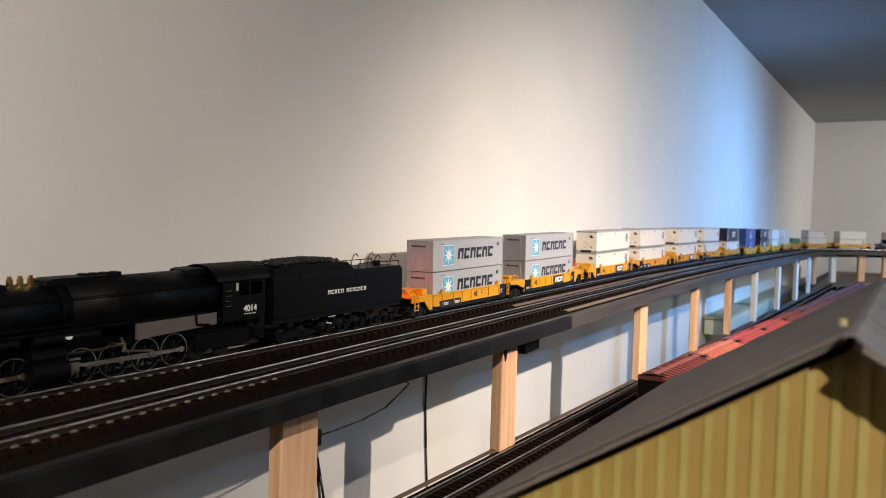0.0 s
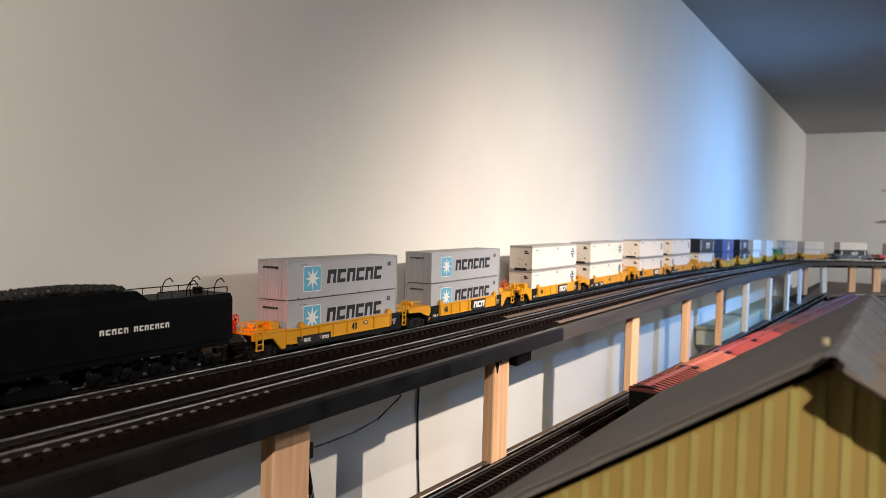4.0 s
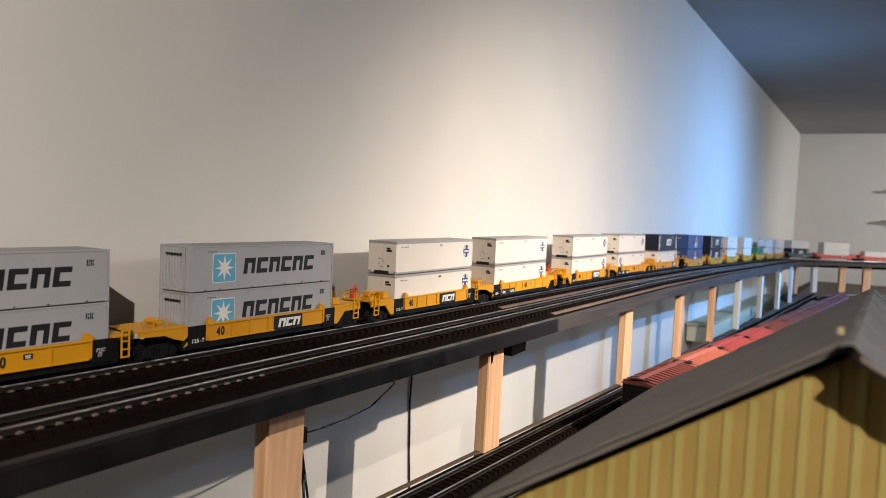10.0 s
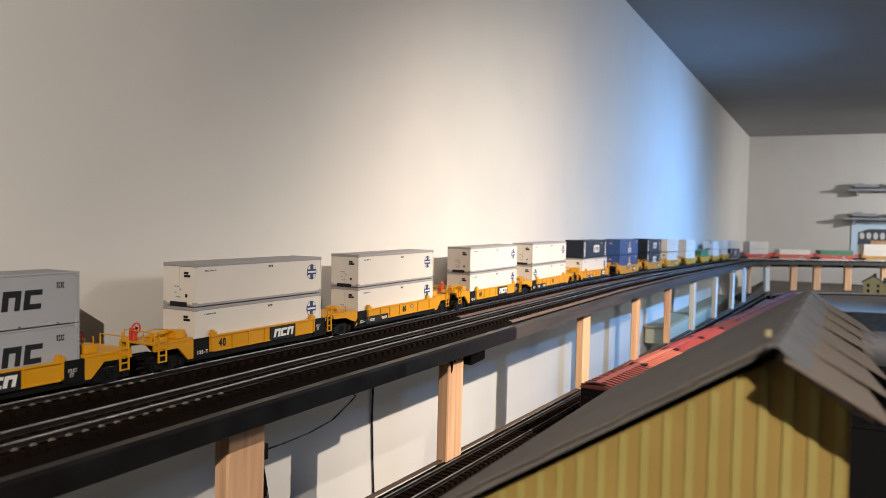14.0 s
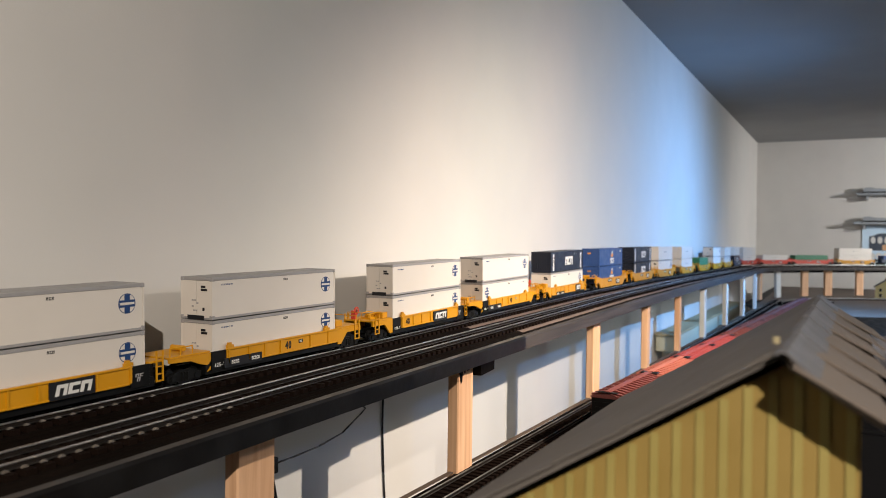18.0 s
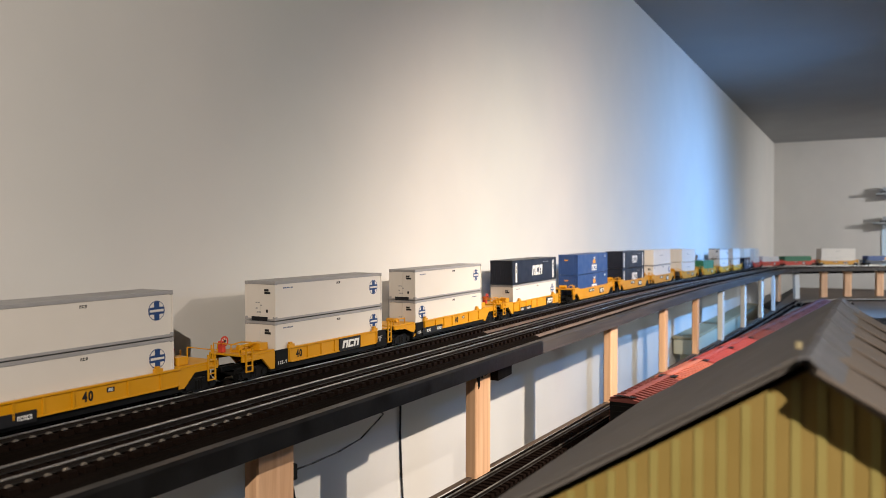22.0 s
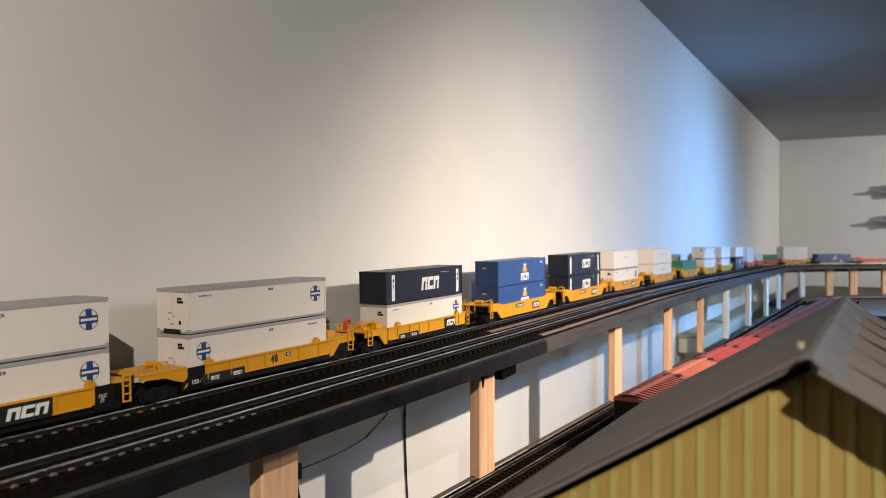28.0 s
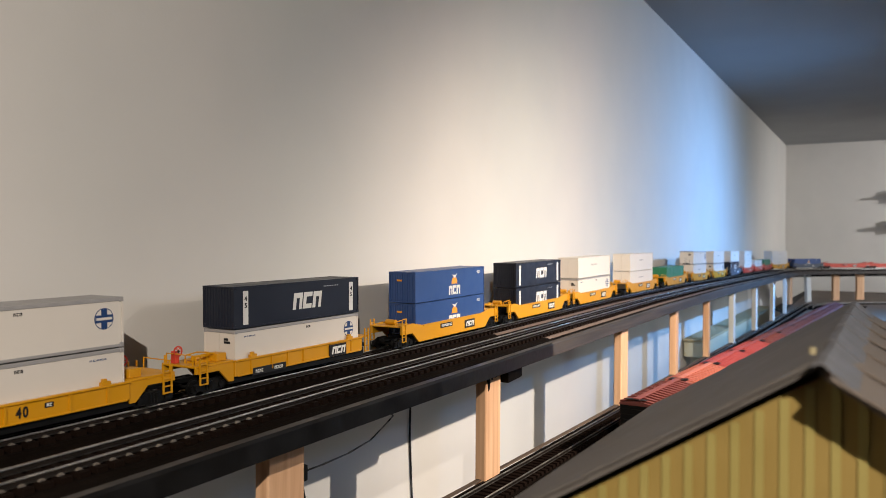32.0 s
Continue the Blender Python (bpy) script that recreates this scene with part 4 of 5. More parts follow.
            for z in (0.0112, 0.0190, 0.0275, 0.0380):
                part("rung", box(B(), 0.1393, 0.1465, *sorted((y * (CW + 0.0014), y * (CW + 0.0028))), z, z + 0.0014), paint, lad)
        part("drawbar", box(B(), 0.1372, 0.1735, -0.004, 0.004, 0.0140, 0.0190), DARK, t)
    else:
        part("short_platform", box(B(), -0.1930, -0.1285, -CW - 0.001, CW + 0.001, 0.0330, 0.0352, 0.0004), paint, t)
        for y in (-1, 1):
            yy = sorted((y * (CW + 0.002), y * (CW - 0.001)))
            part("gusset", prism(B(), [(-0.1286, 0.0329), (-0.1286, 0.0230), (-0.1340, 0.0185), (-0.1460, 0.0215), (-0.1600, 0.0270), (-0.1925, 0.0285), (-0.1925, 0.0329)], "y", *yy), paint, t)
            part("gusset_foot", prism(B(), [(-0.1286, 0.0125), (-0.1286, 0.0165), (-0.1345, 0.0105)], "y", *yy), paint, t)
        bm = B()
        for x in (-0.186, -0.170, -0.152):
            rod(bm, (x, -0.022, 0.0352), (x, -0.022, 0.0440), 0.0009)
        rod(bm, (-0.186, -0.022, 0.0440), (-0.152, -0.022, 0.0440), 0.0009)
        part("handrail", bm, paint, t)
        part("air_reservoir", cyl(B(), -0.150, 0.004, 0.0390, 0.0036, "y", 0.010, 12), paint, t)
        part("drawbar", box(B(), -0.1743, -0.1286, -0.004, 0.004, 0.0140, 0.0190), DARK, t)
        add_truck(t, -0.1650)
    return t


def maxi_car(paint, label, h=0.128):
    """The other kind of well car: one deep side with raked ends."""
    t = thing("well_car", label, "rail car", "well cars")
    yo = CW + 0.0042
    part("floor", box(B(), -h, h, -CW - 0.001, CW + 0.001, 0.0070, 0.0182), DARK, t)
    for y in (-1, 1):
        yy = sorted((y * yo, y * (CW + 0.0008)))
        s = part("side_sill", prism(B(), [(-h + 0.008, 0.0075), (h - 0.008, 0.0075), (h + 0.012, 0.0240), (h + 0.044, 0.0240), (h + 0.044, 0.0380), (h + 0.010, 0.0400), (h - 0.020, 0.0345), (-h + 0.020, 0.0345),
                                          (-h - 0.010, 0.0400), (-h - 0.044, 0.0380), (-h - 0.044, 0.0240), (-h - 0.012, 0.0240)], "y", *yy), paint, t)
        part("top_chord", box(B(), -h + 0.02, h - 0.02, *sorted((y * yo, y * (yo + 0.0012))), 0.0325, 0.0350), paint, s)
        for x in (-1, 1):
            lad = part("ladder", box(B(), *sorted((x * (h + 0.0430), x * (h + 0.0450))), *sorted((y * yo, y * (yo + 0.0015))), 0.0120, 0.0470), paint, t)
            part("ladder_rail", box(B(), *sorted((x * (h + 0.0330), x * (h + 0.0350))), *sorted((y * yo, y * (yo + 0.0015))), 0.0120, 0.0470), paint, lad)
            for z in (0.0122, 0.0200, 0.0300, 0.0400):
                part("rung", box(B(), *sorted((x * (h + 0.0350), x * (h + 0.0430))), *sorted((y * yo, y * (yo + 0.0013))), z, z + 0.0013), paint, lad)
    for x in (-1, 1):
        part("platform", box(B(), *sorted((x * h, x * (h + 0.047))), -CW, CW, 0.0360, 0.0378, 0.0003), paint, t)
        part("coupler", box(B(), *sorted((x * (h + 0.01), x * (h + 0.058))), -0.004, 0.004, 0.0140, 0.0195), DARK, t)
        bm = B()
        rod(bm, (x * (h + 0.012), -0.018, 0.0378), (x * (h + 0.012), -0.018, 0.0470), 0.0009)
        rod(bm, (x * (h + 0.012), -0.018, 0.0470), (x * (h + 0.040), -0.018, 0.0450), 0.0009)
        rod(bm, (x * (h + 0.040), -0.018, 0.0450), (x * (h + 0.040), -0.018, 0.0378), 0.0009)
        part("brake_pipe", bm, paint, t)
        part("air_reservoir", cyl(B(), x * (h + 0.024), 0.004, 0.042, 0.0042, "y", 0.009, 12), paint, t)
        add_truck(t, x * (h + 0.026))
    f = -yo
    part("plate", box(B(), 0.038, 0.076, f - 0.0006, f - 0.0001, 0.0130, 0.0280), INK, t, "black lettering plate")
    blocks("plate_block", WHITE, t, 0.042, 0.072, 0.0160, 0.0250, f - 0.0006, 3, 0.2, 0.12)
    part("plate", box(B(), -0.050, -0.008, f - 0.0006, f - 0.0001, 0.0225, 0.0305), INK, t)
    blocks("plate_block", WHITE, t, -0.047, -0.011, 0.0245, 0.0285, f - 0.0006, 8, 0, 0.3)
    return t


# ---- the locomotive and its tender: x runs from the front to the rear, 0 at the cab's rear wall ----
DRIVER, CRANK, PINZ = 0.0178, 0.0068, 0.0178
LOCO_AXLES = [x0 + 0.0372 * i for x0 in (-0.2386, -0.4166) for i in range(4)]


def driver_mesh():
    bm = B()
    n = 28
    for y0, y1, r0, r1 in ((-0.0192, -0.0162, 0.0178, 0.0152), (0.0162, 0.0192, 0.0178, 0.0152)):
        vs = []
        for y, r in ((y0, r0), (y1, r0), (y1, r1), (y0, r1)):
            vs.append([bm.verts.new((r * math.cos(2 * math.pi * i / n), y, r * math.sin(2 * math.pi * i / n))) for i in range(n)])
        for a in range(4):
            for i in range(n):
                bm.faces.new((vs[a][i], vs[a][(i + 1) % n], vs[(a + 1) % 4][(i + 1) % n], vs[(a + 1) % 4][i]))
        for k in range(9):
            a = 2 * math.pi * k / 9
            rod(bm, (0.003 * math.cos(a), (y0 + y1) / 2, 0.003 * math.sin(a)), (0.0156 * math.cos(a), (y0 + y1) / 2, 0.0156 * math.sin(a)), 0.0013, 5)
        cyl(bm, 0, (y0 + y1) / 2, 0, 0.0048, "y", 0.0017, 14)
        prism(bm, [(-0.0145 * math.cos(q), 0.0145 * math.sin(q)) for q in np.linspace(-0.8, 0.8, 8)], "y", y0 + 0.0004, y1 - 0.0004)
    cyl(bm, 0, 0, 0, 0.003, "y", 0.0162, 10)
    return mesh_of(bm, "driver", ENGINE)


def tyre_mesh():
    bm = B()
    n = 28
    for y0, y1 in ((-0.0195, -0.0193), (0.0193, 0.0195)):
        vs = []
        for y, r in ((y0, 0.0178), (y1, 0.0178), (y1, 0.0171), (y0, 0.0171)):
            vs.append([bm.verts.new((r * math.cos(2 * math.pi * i / n), y, r * math.sin(2 * math.pi * i / n))) for i in range(n)])
        for a in range(4):
            for i in range(n):
                bm.faces.new((vs[a][i], vs[a][(i + 1) % n], vs[(a + 1) % 4][(i + 1) % n], vs[(a + 1) % 4][i]))
    for s in (-1, 1):
        cyl(bm, CRANK, s * 0.0215, 0, 0.0022, "y", 0.0022, 10)
    return mesh_of(bm, "tyre", STEEL)


DRIVERS, RODS = [], []


def locomotive():
    t = thing("steam_locomotive", "black articulated steam locomotive model with steel rods and white cab number", "locomotive")
    boiler = None
    for x0, x1, r0, r1, z in ((-0.545, -0.395, 0.0262, 0.0262, 0.0665), (-0.395, -0.25, 0.0262, 0.0280, 0.0670), (-0.25, -0.066, 0.0280, 0.0290, 0.0680)):
        bm = B()
        n = 28
        lo = [bm.verts.new((x0, r0 * math.cos(2 * math.pi * i / n), z + r0 * math.sin(2 * math.pi * i / n))) for i in range(n)]
        hi = [bm.verts.new((x1, r1 * math.cos(2 * math.pi * i / n), z + r1 * math.sin(2 * math.pi * i / n))) for i in range(n)]
        bm.faces.new(lo[::-1])
        bm.faces.new(hi)
        for i in range(n):
            bm.faces.new((lo[i], lo[(i + 1) % n], hi[(i + 1) % n], hi[i]))
        if boiler is None:
            boiler = part("boiler", bm, ENGINE, t, "dull black boiler", smooth=True)
        else:
            part("boiler_course", bm, ENGINE, boiler, smooth=True)
    for x in (-0.52, -0.47, -0.42, -0.37, -0.31, -0.26, -0.20, -0.14):
        part("boiler_band", cyl(B(), x, 0, 0.0675, 0.0287 if x > -0.3 else 0.0271, "x", 0.001, 28), ENGINE, boiler)
    part("smokebox_front", cyl(B(), -0.548, 0, 0.0665, 0.0245, "x", 0.004, 24), ENGINE, boiler)
    part("headlamp", cyl(B(), -0.556, 0, 0.072, 0.005, "x", 0.004, 12), STEEL, boiler)
    for x0, x1, zz, w in ((-0.475, -0.40, 0.0965, 0.013), (-0.362, -0.303, 0.0972, 0.013), (-0.272, -0.190, 0.0985, 0.0135), (-0.108, -0.068, 0.0988, 0.016)):
        part("sand_dome", prism(B(), [(x0, zz - 0.012), (x1, zz - 0.012), (x1 - 0.004, zz - 0.0015), (x1 - 0.012, zz), (x0 + 0.012, zz), (x0 + 0.004, zz - 0.0015)], "y", -w, w), ENGINE, boiler)
    for x in (-0.335, -0.32, -0.222, -0.21, -0.198, -0.186):
        part("hatch", box(B(), x - 0.004, x + 0.004, -0.006, 0.006, 0.0955, 0.1005, 0.0008), ENGINE, boiler)
    part("chimney", box(B(), -0.525, -0.498, -0.009, 0.009, 0.090, 0.0990, 0.001), ENGINE, boiler)
    for x in (-0.300, -0.290, -0.280):
        bm = cyl(B(), x, -0.006, 0.0965, 0.0030, "z", 0.0040, 12)
        cyl(bm, x, -0.006, 0.1015, 0.0020, "z", 0.0014, 10)
        part("safety_valve", bm, BRASS, boiler, "shiny brass valve")
    for y in (-1, 1):
        part("running_board", box(B(), -0.53, -0.095, *sorted((y * 0.0255, y * 0.0335)), 0.0492, 0.0508), ENGINE, t)
        bm = B()
        tube(bm, [(-0.53, y * 0.0285, 0.079), (-0.30, y * 0.0290, 0.080), (-0.10, y * 0.0305, 0.0805)], 0.0006)
        tube(bm, [(-0.50, y * 0.0300, 0.055), (-0.30, y * 0.0305, 0.055), (-0.19, y * 0.0310, 0.055)], 0.0013)
        part("handrail", bm, ENGINE, t)
        part("firebox_side", prism(B(), [(-0.184, 0.0310), (-0.078, 0.0350), (-0.078, 0.0485), (-0.184, 0.0478)], "y", *sorted((y * 0.0300, y * 0.0325))), FIREBOX, t, "bare grey firebox side")
        bm = tube(B(), [(-0.108, y * 0.0332, 0.049), (-0.108, y * 0.0340, 0.038), (-0.090, y * 0.0340, 0.036)], 0.0012)
        part("pipe", bm, ENGINE, t)
        for x in (-0.34, -0.26):
            tank = part("air_tank", cyl(B(), x, y * 0.0300, 0.0435, 0.0052, "x", 0.033, 14), ENGINE, t)
            part("builder_plate", prism(B(), [(x - 0.004, 0.0448), (x + 0.004, 0.0448), (x + 0.002, 0.0422), (x - 0.002, 0.0422)], "y", *sorted((y * 0.0350, y * 0.0358))), WHITE, tank)
        for x in (-0.279, -0.456):
            c = part("cylinder", cyl(B(), x, y * 0.0300, 0.0200, 0.0105, "x", 0.0180, 18), ENGINE, t)
            part("valve_chest", cyl(B(), x, y * 0.0290, 0.0345, 0.0062, "x", 0.0175, 14), ENGINE, c)
            part("crosshead_guide", box(B(), x + 0.018, x + 0.050, *sorted((y * 0.0268, y * 0.0290)), 0.0245, 0.0262), ENGINE, c)
        box_ = B()
        prism(box_, [(-0.10, 0.012), (-0.02, 0.012), (0.0, 0.020), (0.0, 0.030), (-0.10, 0.030)], "y", *sorted((y * 0.018, y * 0.0225)))
        part("trailing_frame", box_, ENGINE, t)
    for x in (-0.095, -0.058):
        w = new("trailing_wheelset", WHEEL_ME)
        w.parent, w.matrix_basis = t, Matrix.Translation((x, 0, 0.0110)) @ Matrix.Diagonal((1.2, 1.0, 1.2, 1))
    for x in (-0.505, -0.535):
        w = new("leading_wheelset", WHEEL_ME)
        w.parent, w.matrix_basis = t, Matrix.Translation((x, 0, 0.0092))
    part("frame", box(B(), -0.55, -0.01, -0.0130, 0.0130, 0.0140, 0.0440), ENGINE, t)
    # cab
    cab = part("cab_side", box(B(), -0.0680, -0.001, 0.0302, 0.0318, 0.0380, 0.0860), ENGINE, t)
    bm = B()
    for a, b, c, d in ((-0.0680, -0.001, 0.0380, 0.0640), (-0.0680, -0.048, 0.0640, 0.0800), (-0.0280, -0.0250, 0.0640, 0.0800), (-0.006, -0.001, 0.0640, 0.0800), (-0.0680, -0.001, 0.0800, 0.0860)):
        box(bm, a, b, -0.0318, -0.0302, c, d)
    part("cab_side", bm, ENGINE, t)
    part("window_frame", box(B(), -0.048, -0.0280, -0.0312, -0.0306, 0.0645, 0.0660), STEEL, t)
    part("cab_interior", box(B(), -0.050, -0.004, 0.0240, 0.0300, 0.0400, 0.0840), CABGREEN, t, "green painted cab interior")
    part("cab_front", box(B(), -0.0679, -0.0665, -0.0300, 0.0300, 0.0400, 0.0930), ENGINE, t)
    bm = B()
    arc = [(0.0335 * math.cos(q), 0.0830 + 0.0190 * math.sin(q)) for q in np.linspace(0, math.pi, 15)]
    prism(bm, arc + [(y * 0.97, z - 0.0016) for y, z in arc[::-1]], "x", -0.078, 0.004)
    part("cab_roof", bm, ENGINE, t)
    part("cab_floor", box(B(), -0.0680, -0.001, -0.0300, 0.0300, 0.0340, 0.0379), ENGINE, t)
    letters("4014", 0.0105, WHITE, t, Matrix.Translation((-0.026, -0.0321, 0.0545)) @ pose(0, 0, 0, 90), "cab_number")
    blocks("cab_mark", WHITE, t, -0.036, -0.016, 0.0478, 0.0490, -0.0318, 5, 0, 0.3)
    bm = B()
    for k in range(4):
        rod(bm, (-0.066, -0.0335, 0.060 + 0.006 * k), (-0.056, -0.0335, 0.060 + 0.006 * k), 0.0005)
    part("cab_steps", bm, STEEL, t)
    part("cab_ladder", box(B(), -0.012, -0.002, -0.0315, -0.0300, 0.0100, 0.0378), ENGINE, t)
    dm, tm = driver_mesh(), tyre_mesh()
    for k, x in enumerate(LOCO_AXLES):
        w = new("driver_wheelset", dm)
        w.parent, w.matrix_basis = t, Matrix.Translation((x, 0, DRIVER))
        ty = new("tyre", tm)
        ty.parent = w
        tagged(ty, "bright steel tyre rim and crank pin")
        DRIVERS.append((w, x))
    for y in (-1, 1):
        for x0 in (-0.2386, -0.4166):
            bm = prism(B(), [(-0.004, -0.0020), (0.1155, -0.0020), (0.1155, 0.0020), (-0.004, 0.0020)], "y", *sorted((y * 0.0220, y * 0.0234)))
            for k in range(4):
                cyl(bm, 0.0372 * k, y * 0.0228, 0, 0.0034, "y", 0.0010, 12)
            r = part("side_rod", bm, STEEL, t, "polished steel side rod")
            RODS.append((r, x0, "side", y))
            bm = prism(B(), [(-0.0935, -0.0014), (0.003, -0.0028), (0.003, 0.0028), (-0.0935, 0.0014)], "y", *sorted((y * 0.0238, y * 0.0250)))
            cyl(bm, 0, y * 0.0244, 0, 0.0038, "y", 0.0010, 12)
            r = part("main_rod", bm, STEEL, t, "polished steel main rod")
            RODS.append((r, x0 + 0.0372 * 2, "main", y))
            bm = prism(B(), [(-0.004, -0.007), (0.004, -0.007), (0.006, 0.008), (-0.006, 0.008)], "y", *sorted((y * 0.0253, y * 0.0268)))
            box(bm, -0.042, 0.0, *sorted((y * 0.0250, y * 0.0252)), -0.0012, 0.0012)
            r = part("crosshead", bm, STEEL, t, "polished steel crosshead")
            RODS.append((r, x0 + 0.0372 * 2, "cross", y))
            vg = part("valve_gear", tube(B(), [(x0 - 0.018, y * 0.0262, 0.0330), (x0 + 0.018, y * 0.0262, 0.0325), (x0 + 0.045, y * 0.0262, 0.0345)], 0.0014), STEEL, t, "steel valve gear")
            part("link", tube(B(), [(x0 + 0.040, y * 0.0266, 0.041), (x0 + 0.045, y * 0.0266, 0.034), (x0 + 0.043, y * 0.0266, 0.026)], 0.0016), STEEL, vg)
            part("eccentric_rod", tube(B(), [(x0 + 0.043, y * 0.0270, 0.027), (x0 + 0.078, y * 0.0272, 0.0225)], 0.0012), STEEL, vg)
    return t


def tender():
    """x from 0 at its front to its rear."""
    t = thing("tender", "black steam tender model heaped with coal", "tender")
    L = 0.288
    part("tank", prism(B(), [(-0.0305, 0.0315), (0.0305, 0.0315), (0.0305, 0.0790), (0.0270, 0.0850), (-0.0270, 0.0850), (-0.0305, 0.0790)], "x", 0.012, L), ENGINE, t, "black riveted tender tank")
    part("front_wall", prism(B(), [(-0.0302, 0.0320), (0.0302, 0.0320), (0.0302, 0.0790), (0.018, 0.0960), (-0.018, 0.0960), (-0.0302, 0.0790)], "x", 0.009, 0.0118), ENGINE, t)
    part("bunker", prism(B(), [(0.014, 0.0845), (0.176, 0.0845), (0.160, 0.0965), (0.030, 0.0965), (0.014, 0.0930)], "y", -0.0255, 0.0255), ENGINE, t)
    rnd = random.Random(5)
    bm = B()
    for i in range(420):
        x = 0.022 + rnd.random() * 0.130
        y = (rnd.random() - 0.5) * 0.044
        z = 0.0965 + 0.0035 * (1 - (y / 0.023) ** 2) + 0.003 * math.sin((x - 0.02) / 0.13 * math.pi) + rnd.random() * 0.0008
        bmesh.ops.create_icosphere(bm, subdivisions=1, radius=0.0016 + 0.0016 * rnd.random(), matrix=Matrix.Translation((x, y, z)) @ Matrix.Rotation(rnd.random() * 3, 4, "X") @ Matrix.Diagonal((1, 1, 0.7, 1)))
    c = part("coal", bm, COAL, t, "heap of black coal")
    tagged(c, kind="stuff")
    blocks("name_block", WHITE, t, 0.112, 0.147, 0.0545, 0.0600, -0.0305, 5, 0, 0.3, label="plain white block")
    blocks("name_block", WHITE, t, 0.152, 0.198, 0.0545, 0.0600, -0.0305, 7, 0, 0.3, label="plain white block")
    part("frame", box(B(), 0.010, L - 0.002, -0.0285, 0.0285, 0.0240, 0.0312, 0.0006), ENGINE, t)
    for y in (-1, 1):
        bm = B()
        for k in range(5):
            x = 0.118 + 0.0365 * k
            box(bm, x - 0.013, x + 0.013, *sorted((y * 0.0215, y * 0.0255)), 0.0085, 0.0150)
            cyl(bm, x, y * 0.0268, 0.0105, 0.0046, "y", 0.002, 12)
            box(bm, x + 0.0142, x + 0.0222, *sorted((y * 0.0220, y * 0.0245)), 0.0130, 0.0235)
        part("pedestal_bed", bm, ENGINE, t)
        bm = tube(B(), [(0.186, y * 0.0255, 0.085), (0.186, y * 0.0255, 0.0925), (L - 0.004, y * 0.0255, 0.0925), (L - 0.004, y * 0.0255, 0.085)], 0.0007)
        for k in range(3):
            rod(bm, (0.205 + 0.025 * k, y * 0.0255, 0.085), (0.205 + 0.025 * k, y * 0.0255, 0.0925), 0.0006)
        part("deck_rail", bm, ENGINE, t)
        for x in (0.244, L - 0.004):
            pts = [(x - 0.016 * s_, y * 0.021, 0.085 + 0.018 * z_) for s_, z_ in ((1.0, 0), (0.95, 0.5), (0.7, 0.85), (0.3, 0.98), (0, 0.7))]
            part("hoop", tube(B(), pts, 0.0007), ENGINE, t)
    part("hatch", cyl(B(), 0.262, 0, 0.0885, 0.006, "z", 0.0035, 14), ENGINE, t)
    bm = B()
    for k in range(7):
        rod(bm, (L + 0.002, 0.010, 0.034 + 0.007 * k), (L + 0.002, 0.022, 0.034 + 0.007 * k), 0.0006)
    part("rear_ladder", bm, ENGINE, t)
    for k in range(5):
        w = new("wheelset", WHEEL_ME)
        w.parent, w.matrix_basis = t, Matrix.Translation((0.118 + 0.0365 * k, 0, 0.0092))
    for x in (0.036, 0.074):
        w = new("wheelset", WHEEL_ME)
        w.parent, w.matrix_basis = t, Matrix.Translation((x, 0, 0.0092))
    part("lead_truck_frame", prism(B(), [(0.022, 0.006), (0.088, 0.006), (0.088, 0.013), (0.066, 0.0165), (0.044, 0.0165), (0.022, 0.013)], "y", -0.0235, 0.0235), ENGINE, t)
    part("coupler", box(B(), L, L + 0.016, -0.004, 0.004, 0.0140, 0.0200), DARK, t)
    lamp_ = part("marker_lamp", cyl(B(), L + 0.0040, -0.016, 0.056, 0.0035, "x", 0.0003, 12), MARKER, t, "glowing red rear marker lamp")
    # unseen ring, added to keep the red glow off the wall
    bm = B()
    n = 12
    vs = [[bm.verts.new((x, -0.016 + r * math.cos(2 * math.pi * i / n), 0.056 + r * math.sin(2 * math.pi * i / n))) for i in range(n)] for x, r in ((L + 0.0002, 0.0046), (L + 0.0075, 0.0046), (L + 0.0075, 0.0038), (L + 0.0002, 0.0038))]
    for k in range(4):
        for i in range(n):
            bm.faces.new((vs[k][i], vs[k][(i + 1) % n], vs[(k + 1) % 4][(i + 1) % n], vs[(k + 1) % 4][i]))
    part("lamp_hood", bm, ENGINE, lamp_)
    return t


MARKER = bpy.data.materials.new("marker_red")
MARKER.use_nodes = True
MARKER.node_tree.nodes["Principled BSDF"].inputs["Base Color"].default_value = (0.5, 0.02, 0.02, 1)
MARKER.node_tree.nodes["Principled BSDF"].inputs["Emission Color"].default_value = (1, 0.05, 0.03, 1)
MARKER.node_tree.nodes["Principled BSDF"].inputs["Emission Strength"].default_value = 380.0

# ---- the consist: kind of car, its load (lower, upper), and where its load's middle stands on the line at the start ----
MOVERS = []
SPEED = 0.0823
made = {}


def place(key, build, s):
    if key in made:
        ob = copy_thing(made[key], Matrix())
    else:
        ob = made[key] = build()
    ob.matrix_basis = on_line(s)
    return ob


LABELS = {"grey": "light grey steel shipping container with a star emblem", "cream": "cream white shipping container with grey rails", "navy": "dark navy shipping container with white bands",
          "blue": "blue shipping container with a small flag emblem", "creamL": "cream white shipping container with the round emblem at its other end", "green": "plain green shipping container", "plain": "plain off-white shipping container"}


def load(s, kind, length, dz):
    ob = place((kind, length), lambda: container(kind, length, LABELS[kind]), s)
    MOVERS.append((ob, s, dz))


def car(s, key, build, *loads):
    ob = place(key, build, s)
    MOVERS.append((ob, s, 0.0))
    for i, item in enumerate(loads):
        if item:
            load(s, item[0], item[1], 0.0186 + (CH + 0.0013) * i)


